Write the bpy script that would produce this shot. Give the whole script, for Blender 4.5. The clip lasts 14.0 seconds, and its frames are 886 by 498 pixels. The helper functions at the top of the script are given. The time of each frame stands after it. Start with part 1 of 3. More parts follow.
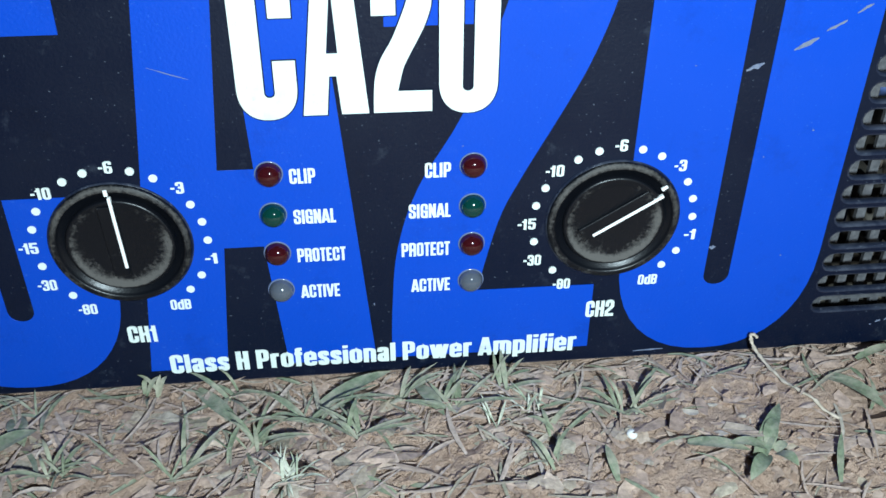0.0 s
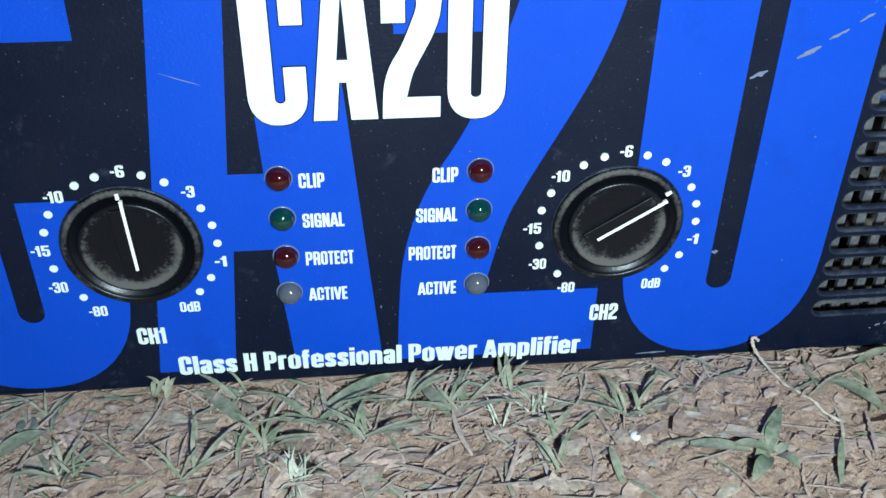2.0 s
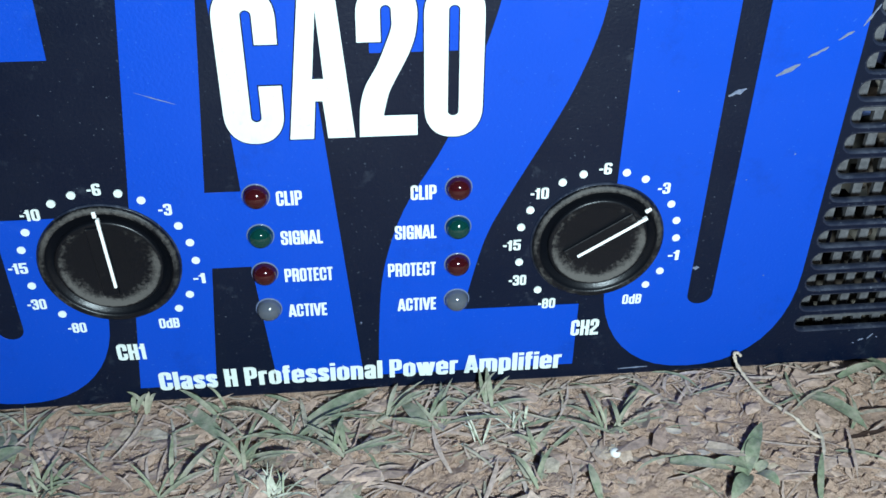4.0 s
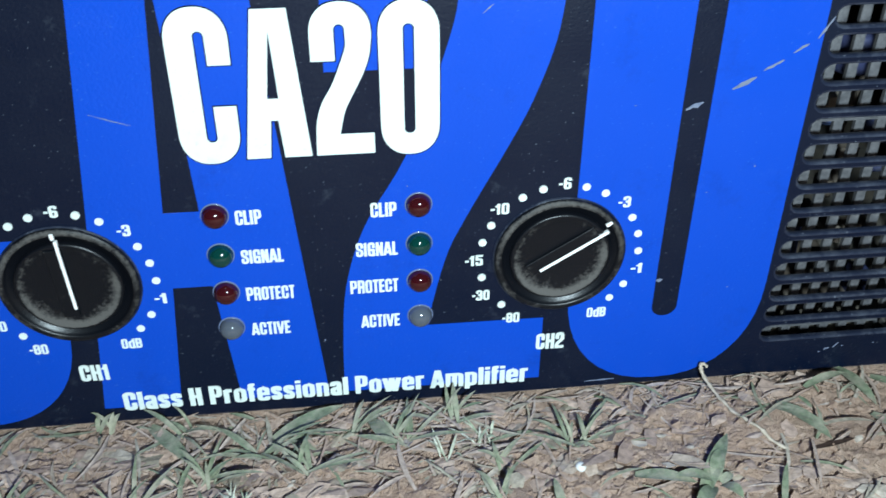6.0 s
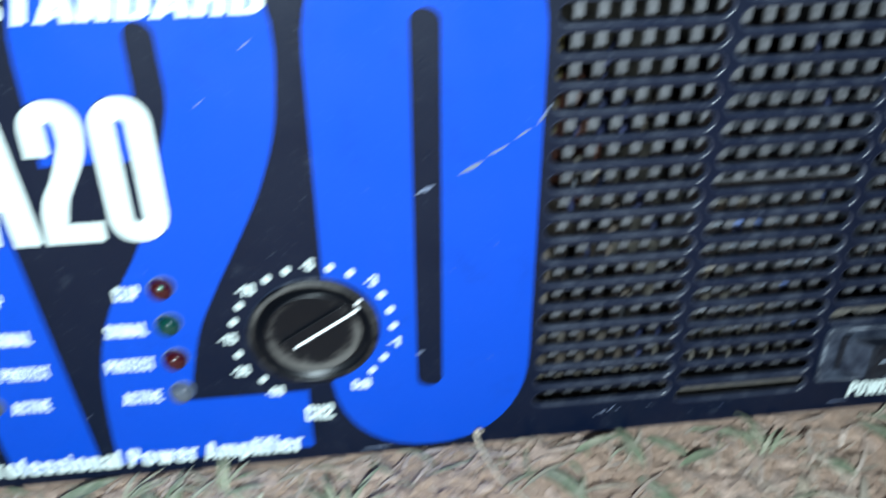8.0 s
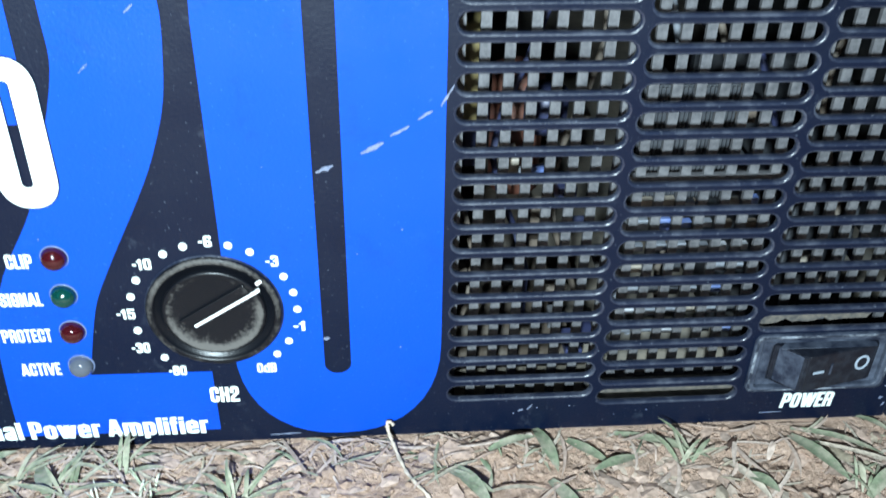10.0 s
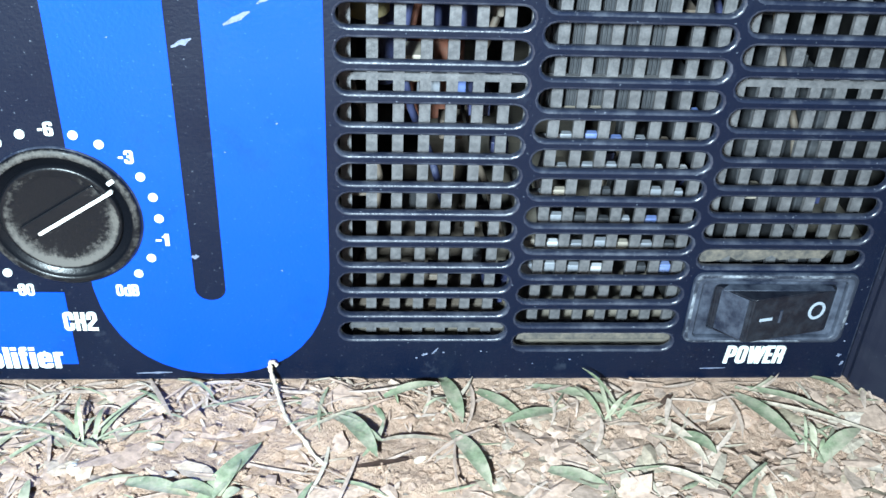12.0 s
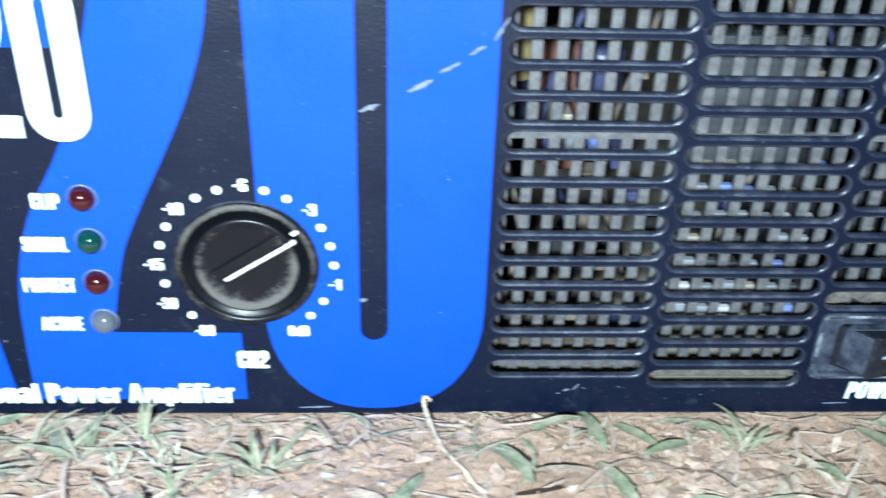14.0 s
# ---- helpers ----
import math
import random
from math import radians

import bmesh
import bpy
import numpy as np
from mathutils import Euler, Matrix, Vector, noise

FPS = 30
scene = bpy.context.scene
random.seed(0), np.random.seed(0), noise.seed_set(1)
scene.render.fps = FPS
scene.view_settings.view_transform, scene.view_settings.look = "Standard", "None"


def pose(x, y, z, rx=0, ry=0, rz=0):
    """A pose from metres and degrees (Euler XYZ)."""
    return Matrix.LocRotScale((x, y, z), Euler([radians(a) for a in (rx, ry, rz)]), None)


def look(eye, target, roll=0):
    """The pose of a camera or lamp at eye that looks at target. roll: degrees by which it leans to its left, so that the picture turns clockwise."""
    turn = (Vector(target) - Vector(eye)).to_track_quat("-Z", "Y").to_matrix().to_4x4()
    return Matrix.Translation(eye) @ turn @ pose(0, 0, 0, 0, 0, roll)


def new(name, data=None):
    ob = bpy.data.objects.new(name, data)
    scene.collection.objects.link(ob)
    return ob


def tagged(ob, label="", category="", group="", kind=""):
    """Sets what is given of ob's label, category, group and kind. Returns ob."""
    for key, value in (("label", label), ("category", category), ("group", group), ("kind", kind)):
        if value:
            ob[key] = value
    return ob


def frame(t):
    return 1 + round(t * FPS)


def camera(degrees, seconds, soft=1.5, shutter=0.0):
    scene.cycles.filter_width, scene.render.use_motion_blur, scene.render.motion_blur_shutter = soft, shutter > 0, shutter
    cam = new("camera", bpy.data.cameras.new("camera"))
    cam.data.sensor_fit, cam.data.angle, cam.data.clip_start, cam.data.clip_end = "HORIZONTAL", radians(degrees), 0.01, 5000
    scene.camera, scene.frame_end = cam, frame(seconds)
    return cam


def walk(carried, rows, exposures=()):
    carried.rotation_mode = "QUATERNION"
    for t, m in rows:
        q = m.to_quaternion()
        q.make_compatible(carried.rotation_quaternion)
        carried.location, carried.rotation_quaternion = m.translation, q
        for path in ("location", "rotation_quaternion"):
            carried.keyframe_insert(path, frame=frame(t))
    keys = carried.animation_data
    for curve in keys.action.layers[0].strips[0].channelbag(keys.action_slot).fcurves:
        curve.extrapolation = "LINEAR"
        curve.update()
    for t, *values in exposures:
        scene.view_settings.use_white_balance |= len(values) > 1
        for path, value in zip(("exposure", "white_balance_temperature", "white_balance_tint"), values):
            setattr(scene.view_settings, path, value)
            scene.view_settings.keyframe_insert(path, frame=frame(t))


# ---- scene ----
LENS = 48.89
PATH = [
    (0.0, -0.00165, -0.15456, 0.13627, -5.439, -34.496, -0.237),
    (0.5, -0.00269, -0.15554, 0.13665, -5.459, -34.393, -0.349),
    (1.0, -0.00259, -0.15609, 0.13659, -5.381, -34.565, -0.429),
    (1.5, -0.00317, -0.15570, 0.13729, -5.483, -34.537, -0.502),
    (2.0, -0.00383, -0.15600, 0.13808, -5.523, -34.451, -0.511),
    (2.5, -0.00353, -0.15456, 0.13948, -5.494, -34.670, -0.549),
    (4.8, 0.00215, -0.15300, 0.14122, -5.374, -34.687, -0.418),
    (5.0, 0.00196, -0.15242, 0.14083, -5.870, -34.596, -0.591),
    (5.5, 0.00549, -0.15222, 0.14186, -5.771, -34.694, -0.005),
    (6.0, 0.00674, -0.15269, 0.14314, -6.242, -34.512, -0.074),
    (6.5, 0.01724, -0.14806, 0.14693, -6.603, -34.653, 0.444),
    (7.0, 0.02292, -0.15045, 0.15102, -6.416, -34.840, 1.052),
    (7.5, 0.03278, -0.15760, 0.15209, -6.801, -35.114, 0.522),
    (8.0, 0.05331, -0.15190, 0.15678, -7.230, -34.409, 0.201),
    (8.2, 0.06332, -0.14610, 0.16129, -6.683, -34.741, 0.419),
    (10.3, 0.07837, -0.15033, 0.14598, -3.931, -34.619, -1.200),
    (10.5, 0.07939, -0.14828, 0.14070, -3.902, -34.540, -1.488),
    (11.0, 0.08525, -0.14691, 0.12900, -3.585, -33.916, -2.182),
    (11.5, 0.09431, -0.14276, 0.12162, -3.144, -32.963, -2.426),
    (12.0, 0.09849, -0.14161, 0.12078, -3.051, -33.007, -2.428),
    (12.5, 0.09840, -0.14066, 0.11939, -2.982, -32.611, -2.323),
    (13.0, 0.09574, -0.14178, 0.12069, -2.982, -32.337, -2.384),
    (13.5, 0.08804, -0.14694, 0.12613, -2.510, -31.677, -1.888),
    (14.0, 0.07437, -0.15159, 0.12937, -1.954, -31.079, -1.538),
]
cam = camera(LENS, 14.0, soft=1.5, shutter=0.75)
EXPOSURES = [(0.0, 0.22), (5.0, 0.2), (7.0, 0.22), (8.0, 0.48), (10.5, 1.18), (12.0, 1.5), (14.0, 1.3)]
walk(cam, [(t, pose(x, y, z, 90 + pitch, roll, yaw)) for t, x, y, z, yaw, pitch, roll in PATH], EXPOSURES)

# ---- night sky and the hand-held lamp ----
world = bpy.data.worlds.new("night")
scene.world = world
world.use_nodes = True
world.node_tree.nodes["Background"].inputs[0].default_value = (0.4, 0.56, 0.9, 1)
world.node_tree.nodes["Background"].inputs[1].default_value = 0.04
lamp_data = bpy.data.lights.new("torch", "AREA")
lamp_data.shape, lamp_data.size = "DISK", 0.02
lamp_data.energy, lamp_data.color = 1.5, (0.775, 0.985, 1.08)
lamp = new("torch", lamp_data)
lamp.matrix_world = look((0.042, -0.25, 0.17), (0.05, 0.0, 0.03))


# ---- materials ----
def material(name, base, rough=0.5, metal=0.0, spec=0.5):
    m = bpy.data.materials.new(name)
    m.use_nodes = True
    b = m.node_tree.nodes["Principled BSDF"]
    b.inputs["Base Color"].default_value = (*base, 1)
    b.inputs["Roughness"].default_value = rough
    b.inputs["Metallic"].default_value = metal
    b.inputs["Specular IOR Level"].default_value = spec
    return m, m.node_tree, b


def node(tree, kind, **values):
    n = tree.nodes.new(kind)
    for key, value in values.items():
        n.inputs[key].default_value = value
    return n


def noise_of(tree, scale, detail=4.0, rough=0.55):
    coord = tree.nodes.new("ShaderNodeTexCoord")
    n = node(tree, "ShaderNodeTexNoise", Scale=scale, Detail=detail, Roughness=rough)
    tree.links.new(coord.outputs["Object"], n.inputs["Vector"])
    return n.outputs["Fac"]


def ramp(tree, fac, stops):
    r = tree.nodes.new("ShaderNodeValToRGB")
    while len(r.color_ramp.elements) < len(stops):
        r.color_ramp.elements.new(0.5)
    for e, (at, col) in zip(r.color_ramp.elements, stops):
        e.position, e.color = at, (*col, 1)
    tree.links.new(fac, r.inputs[0])
    return r.outputs[0]


def mix(tree, fac, a, b):
    n = tree.nodes.new("ShaderNodeMix")
    n.data_type = "RGBA"
    for value, socket in ((fac, n.inputs[0]), (a, n.inputs[6]), (b, n.inputs[7])):
        if hasattr(value, "is_linked"):
            tree.links.new(value, socket)
        elif isinstance(value, tuple):
            socket.default_value = (*value, 1)
        else:
            socket.default_value = value
    return n.outputs[2]


def bump(tree, b, height, strength, distance):
    n = node(tree, "ShaderNodeBump", Strength=strength, Distance=distance)
    tree.links.new(height, n.inputs["Height"])
    tree.links.new(n.outputs[0], b.inputs["Normal"])


def painted(name, base, dust, rough, grain=0.00006, dust_from=0.62, spec=0.22):
    m, t, b = material(name, base, rough, spec=spec)
    spots = ramp(t, noise_of(t, 170, 6, 0.7), [(dust_from, (0, 0, 0)), (dust_from + 0.16, (1, 1, 1))])
    specks = ramp(t, noise_of(t, 1700, 2, 0.5), [(0.685, (0, 0, 0)), (0.73, (1, 1, 1))])
    c = mix(t, spots, base, tuple(0.9 * x + 0.1 * y for x, y in zip(base, dust)))
    c = mix(t, specks, c, tuple(0.7 * x + 0.3 * y for x, y in zip(base, dust)))
    rubbed = ramp(t, noise_of(t, 75, 8, 0.78), [(0.55, (0, 0, 0)), (0.72, (0.8, 0.8, 0.8))])
    c = mix(t, rubbed, c, tuple(0.72 * x for x in base))
    t.links.new(c, b.inputs["Base Color"])
    t.links.new(ramp(t, noise_of(t, 60, 5), [(0.3, (rough - 0.06,) * 3), (0.75, (rough + 0.12,) * 3)]), b.inputs["Roughness"])
    bump(t, b, noise_of(t, 1500, 3, 0.6), 0.55, grain)
    return m


def worn(name, base, dust, rough, low, high, scale=260, grain=0.00008, metal=0.0, spec=0.35):
    """Dark plastic or metal with rubbed-in pale dust."""
    m, t, b = material(name, base, rough, metal, spec)
    patches = ramp(t, noise_of(t, scale, 7, 0.72), [(low, (0, 0, 0)), (high, (1, 1, 1))])
    t.links.new(mix(t, patches, base, dust), b.inputs["Base Color"])
    t.links.new(ramp(t, noise_of(t, scale * 0.4, 4), [(0.3, (rough - 0.08,) * 3), (0.7, (min(1, rough + 0.2),) * 3)]), b.inputs["Roughness"])
    bump(t, b, noise_of(t, 2200, 3, 0.6), 0.5, grain)
    return m


BLACK = painted("black_textured_paint", (0.0010, 0.0039, 0.0145), (0.20, 0.24, 0.30), 0.42, 0.00014, 0.6, 0.27)
# dusty edge paint; its raised base colour also carries the edge highlights
LIP = painted("dusty_highlight_edge", (0.010, 0.014, 0.029), (0.34, 0.37, 0.44), 0.3, 0.0001, 0.48, 0.6)
BLUE = painted("blue_print", (0.0003, 0.048, 0.385), (0.05, 0.16, 0.5), 0.38, 0.0001, 0.6, 0.27)
WHITE = painted("white_print", (0.6, 0.66, 0.63), (0.35, 0.33, 0.3), 0.5, 0.00003, 0.7)
POINTER = worn("pointer_paint", (0.78, 0.78, 0.76), (0.36, 0.34, 0.31), 0.5, 0.6, 0.85, 600)
SWITCH = worn("switch_plastic", (0.0038, 0.0045, 0.009), (0.022, 0.027, 0.038), 0.36, 0.42, 0.85, 420)
MARK = worn("faded_white_mark", (0.27, 0.31, 0.37), (0.17, 0.21, 0.23), 0.5, 0.5, 0.8, 900)
EDGE = worn("rubbed_edge", (0.014, 0.018, 0.03), (0.30, 0.33, 0.38), 0.6, 0.46, 0.72, 170)
BEZEL = worn("worn_bezel_plastic", (0.006, 0.009, 0.02), (0.078, 0.092, 0.125), 0.45, 0.38, 0.72, 140)
GRILLE = worn("dusty_steel_grille", (0.055, 0.056, 0.062), (0.175, 0.172, 0.18), 0.45, 0.3, 0.8, 650, grain=0.0002, metal=0.2)
EAR = worn("black_ear_paint", (0.006, 0.008, 0.018), (0.26, 0.28, 0.33), 0.42, 0.66, 0.8, 420)
STEEL = worn("chassis_steel", (0.20, 0.19, 0.175), (0.36, 0.31, 0.25), 0.55, 0.35, 0.65, 90, metal=0.3)
SCRATCH = worn("bare_scratch", (0.14, 0.16, 0.22), (0.05, 0.075, 0.17), 0.5, 0.5, 0.7, 900)
COPPER = worn("copper_winding", (0.2, 0.075, 0.05), (0.12, 0.08, 0.065), 0.4, 0.45, 0.75, 400)
CAPBLUE = worn("blue_sleeve", (0.03, 0.036, 0.085), (0.12, 0.13, 0.17), 0.35, 0.55, 0.8, 200)
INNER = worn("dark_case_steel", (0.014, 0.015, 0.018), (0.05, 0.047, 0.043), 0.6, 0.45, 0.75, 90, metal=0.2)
FIN = worn("dull_heat_sink", (0.035, 0.038, 0.045), (0.09, 0.093, 0.1), 0.5, 0.4, 0.75, 300, metal=0.3)
TAN = worn("soil_caked_edge", (0.05, 0.048, 0.048), (0.15, 0.128, 0.105), 0.7, 0.38, 0.68, 520)
PALE = worn("pale_aluminium", (0.26, 0.28, 0.32), (0.18, 0.185, 0.195), 0.45, 0.5, 0.75, 250, metal=0.4)
AMBER = worn("yellow_sleeve", (0.2, 0.16, 0.07), (0.15, 0.13, 0.09), 0.45, 0.5, 0.8, 200)
CAPLIGHT = worn("light_blue_sleeve", (0.1, 0.15, 0.34), (0.22, 0.25, 0.33), 0.4, 0.5, 0.8, 200)
WHITISH = worn("whitish_plate", (0.40, 0.41, 0.44), (0.28, 0.28, 0.29), 0.55, 0.5, 0.75, 90)
BOARD = worn("brown_board", (0.09, 0.07, 0.055), (0.17, 0.15, 0.13), 0.6, 0.45, 0.75, 140)


def maths(tree, kind, a, b, clamp=False):
    n = tree.nodes.new("ShaderNodeMath")
    n.operation, n.use_clamp = kind, clamp
    for value, socket in zip((a, b), n.inputs):
        if hasattr(value, "is_linked"):
            tree.links.new(value, socket)
        else:
            socket.default_value = value
    return n.outputs[0]


def knob_material():
    """Black plastic with grey dust in a crescent in the foot of the dished cap and on the skirt's rim; both also hold
    painted light.
    """
    m, t, b = material("dusty_black_knob_plastic", (0.003, 0.0036, 0.0055), 0.36, spec=0.3)
    coord, axes = t.nodes.new("ShaderNodeTexCoord"), t.nodes.new("ShaderNodeSeparateXYZ")
    t.links.new(coord.outputs["Object"], axes.inputs[0])
    x, z = axes.outputs["X"], axes.outputs["Z"]
    far = maths(t, "MULTIPLY", maths(t, "SQRT", maths(t, "ADD", maths(t, "MULTIPLY", x, x), maths(t, "MULTIPLY", z, z)), 0.0), 1 / 0.014)
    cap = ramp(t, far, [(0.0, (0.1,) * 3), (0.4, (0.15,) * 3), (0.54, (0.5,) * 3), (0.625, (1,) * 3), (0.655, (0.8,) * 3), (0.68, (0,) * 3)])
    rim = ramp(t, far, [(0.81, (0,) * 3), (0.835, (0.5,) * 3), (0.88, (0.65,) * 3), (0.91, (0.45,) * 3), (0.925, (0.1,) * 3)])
    # paler low on the cap and high on the rim: lit sides painted with the dust
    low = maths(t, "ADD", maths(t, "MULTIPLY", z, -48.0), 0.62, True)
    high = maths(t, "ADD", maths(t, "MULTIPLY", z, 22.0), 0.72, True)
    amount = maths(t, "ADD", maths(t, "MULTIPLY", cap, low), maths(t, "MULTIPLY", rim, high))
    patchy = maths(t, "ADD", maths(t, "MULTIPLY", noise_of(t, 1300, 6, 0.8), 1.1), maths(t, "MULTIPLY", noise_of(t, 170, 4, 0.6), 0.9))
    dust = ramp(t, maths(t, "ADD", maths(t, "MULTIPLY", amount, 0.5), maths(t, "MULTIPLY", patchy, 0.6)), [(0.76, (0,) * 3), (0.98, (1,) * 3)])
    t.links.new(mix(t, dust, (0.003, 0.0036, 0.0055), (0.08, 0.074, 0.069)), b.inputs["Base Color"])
    t.links.new(ramp(t, dust, [(0.0, (0.34,) * 3), (1.0, (0.85,) * 3)]), b.inputs["Roughness"])
    bump(t, b, noise_of(t, 2200, 3, 0.6), 0.5, 0.00008)
    return m


KNOB = knob_material()


def lens_material(name, base):
    m, t, b = material(name, base, 0.12)
    b.inputs["Coat Weight"].default_value = 0.3
    t.links.new(ramp(t, noise_of(t, 900, 5, 0.7), [(0.5, (0.08,) * 3), (0.8, (0.3,) * 3)]), b.inputs["Roughness"])
    return m


RED_LENS = lens_material("red_lens", (0.032, 0.0028, 0.0045))
GREEN_LENS = lens_material("green_lens", (0.0012, 0.03, 0.025))
HOLDER = lens_material("clear_holder_plastic", (0.11, 0.14, 0.23))
CLEAR_LENS = lens_material("milky_lens", (0.07, 0.08, 0.10))


def soil_material():
    m, t, b = material("dry_soil", (0.209, 0.147, 0.111), 0.95, spec=0.15)
    broad = ramp(t, noise_of(t, 45, 6, 0.65), [(0.3, (0.458, 0.296, 0.218)), (0.5, (0.568, 0.381, 0.290)), (0.72, (0.614, 0.429, 0.330))])
    grains = ramp(t, noise_of(t, 700, 5, 0.7), [(0.3, (0.346, 0.222, 0.167)), (0.48, (0.524, 0.349, 0.259)), (0.74, (0.691, 0.522, 0.430))])
    t.links.new(mix(t, 0.5, broad, grains), b.inputs["Base Color"])
    coord, warp = t.nodes.new("ShaderNodeTexCoord"), t.nodes.new("ShaderNodeVectorMath")
    wobble = node(t, "ShaderNodeTexNoise", Scale=240.0, Detail=4.0)
    t.links.new(coord.outputs["Object"], wobble.inputs["Vector"])
    warp.operation = "MULTIPLY_ADD"
    t.links.new(wobble.outputs["Color"], warp.inputs[0])
    warp.inputs[1].default_value = (0.006, 0.006, 0.006)
    t.links.new(coord.outputs["Object"], warp.inputs[2])
    cell = node(t, "ShaderNodeTexVoronoi", Scale=330.0)
    cell.feature = "F1"
    t.links.new(warp.outputs[0], cell.inputs["Vector"])
    flakes = t.nodes.new("ShaderNodeMath")
    flakes.operation = "MULTIPLY_ADD"
    t.links.new(cell.outputs["Color"], flakes.inputs[0])
    flakes.inputs[1].default_value = 0.55
    t.links.new(noise_of(t, 480, 8, 0.72), flakes.inputs[2])
    bump(t, b, flakes.outputs[0], 1.0, 0.0026)
    return m


def litter_material(name, stops, rough=0.75, dust=None):
    m, t, b = material(name, stops[0][1], rough, spec=0.25)
    geo = t.nodes.new("ShaderNodeNewGeometry")
    c = ramp(t, geo.outputs["Random Per Island"], stops)
    streak = ramp(t, noise_of(t, 900, 4, 0.6), [(0.3, (0.55,) * 3), (0.7, (1.1,) * 3)])
    n = t.nodes.new("ShaderNodeMix")
    n.data_type, n.blend_type = "RGBA", "MULTIPLY"
    n.inputs[0].default_value = 1.0
    t.links.new(c, n.inputs[6])
    t.links.new(streak, n.inputs[7])
    c = n.outputs[2]
    if dust:
        c = mix(t, ramp(t, noise_of(t, 260, 6, 0.7), [(0.42, (0,) * 3), (0.7, (0.75,) * 3)]), c, dust)
    t.links.new(c, b.inputs["Base Color"])
    bump(t, b, noise_of(t, 1600, 3), 0.5, 0.0001)
    return m


SOIL = soil_material()
STRAW = litter_material("dead_grass", [(0.0, (0.513, 0.386, 0.318)), (0.25, (0.407, 0.297, 0.245)), (0.5, (0.547, 0.429, 0.361)), (0.7, (0.370, 0.268, 0.219)), (0.85, (0.335, 0.304, 0.224)), (1.0, (0.565, 0.452, 0.386))])
FLAKE = litter_material("soil_coloured_scraps", [(0.0, (0.451, 0.313, 0.246)), (0.3, (0.506, 0.362, 0.291)), (0.55, (0.397, 0.273, 0.213)), (0.75, (0.524, 0.391, 0.320)), (0.9, (0.362, 0.300, 0.218)), (1.0, (0.522, 0.433, 0.370))], 0.85)
GREEN = litter_material("green_leaf", [(0.0, (0.173, 0.204, 0.123)), (0.4, (0.240, 0.261, 0.166)), (0.7, (0.153, 0.190, 0.119)), (1.0, (0.326, 0.314, 0.218))], 0.55, (0.408, 0.351, 0.275))
PALEGREEN = litter_material("bleached_grass", [(0.0, (0.469, 0.475, 0.361)), (0.6, (0.571, 0.551, 0.446)), (1.0, (0.286, 0.323, 0.218))])
PALESTEM = litter_material("pale_stem", [(0.0, (0.47, 0.385, 0.3)), (1.0, (0.56, 0.46, 0.37))])
BURNT = litter_material("rotted_leaf", [(0.0, (0.031, 0.019, 0.014)), (1.0, (0.061, 0.033, 0.024))])
PEBBLE = worn("white_pebble", (0.62, 0.6, 0.57), (0.4, 0.36, 0.3), 0.7, 0.5, 0.8, 500)
MM = 0.001


# ---- building tools ----
def mesh_from(bm, name):
    me = bpy.data.meshes.new(name)
    bmesh.ops.recalc_face_normals(bm, faces=bm.faces)
    bm.to_mesh(me)
    bm.free()
    return me


def part(name, me, mat, parent=None, label="", smooth=False):
    if isinstance(me, bmesh.types.BMesh):
        me = mesh_from(me, name)
    me.materials.clear()
    me.materials.append(mat)
    if smooth:
        me.shade_smooth()
    ob = new(name, me)
    ob.parent = parent
    return tagged(ob, label)


def empty(name, label, category, group=""):
    return tagged(new(name), label, category, group)


def baked(data):
    """The mesh of a curve or a text; its outline comes to lie in x and z, its front towards -y."""
    ob = new("draft", data)
    bpy.context.view_layer.update()
    me = bpy.data.meshes.new_from_object(ob.evaluated_get(bpy.context.evaluated_depsgraph_get()))
    bpy.data.objects.remove(ob)
    bpy.data.curves.remove(data)
    me.transform(Matrix.Rotation(math.pi / 2, 4, "X"))
    return me


def slab(loops, front, back, bevel=0.0, grow=0.0):
    """A flat piece with holes: outlines in millimetres (x, z), its front and back at these y in millimetres."""
    cu = bpy.data.curves.new("outline", "CURVE")
    cu.dimensions, cu.fill_mode = "2D", "BOTH"
    cu.extrude, cu.bevel_depth, cu.bevel_resolution, cu.offset = (back - front) / 2 * MM - bevel * MM, bevel * MM, 2, (grow - bevel) * MM
    for loop in loops:
        sp = cu.splines.new("POLY")
        sp.points.add(len(loop) - 1)
        for p, (x, z) in zip(sp.points, loop):
            p.co = (x * MM, z * MM, 0, 1)
        sp.use_cyclic_u = True
    me = baked(cu)
    me.transform(Matrix.Translation((0, (front + back) / 2 * MM, 0)))
    bm = bmesh.new()
    bm.from_mesh(me)
    bmesh.ops.remove_doubles(bm, verts=bm.verts, dist=0.004 * MM)
    bm.to_mesh(me)
    bm.free()
    return me


WIDTHS = {"I": 0.25, "1": 0.36, "-": 0.30, " ": 0.22, "i": 0.25, "l": 0.25, "f": 0.34, "r": 0.38, "s": 0.47, "a": 0.49, "m": 0.76, "w": 0.74, "W": 0.80, "L": 0.41, "E": 0.43, "T": 0.44, "A": 0.56, "V": 0.54}
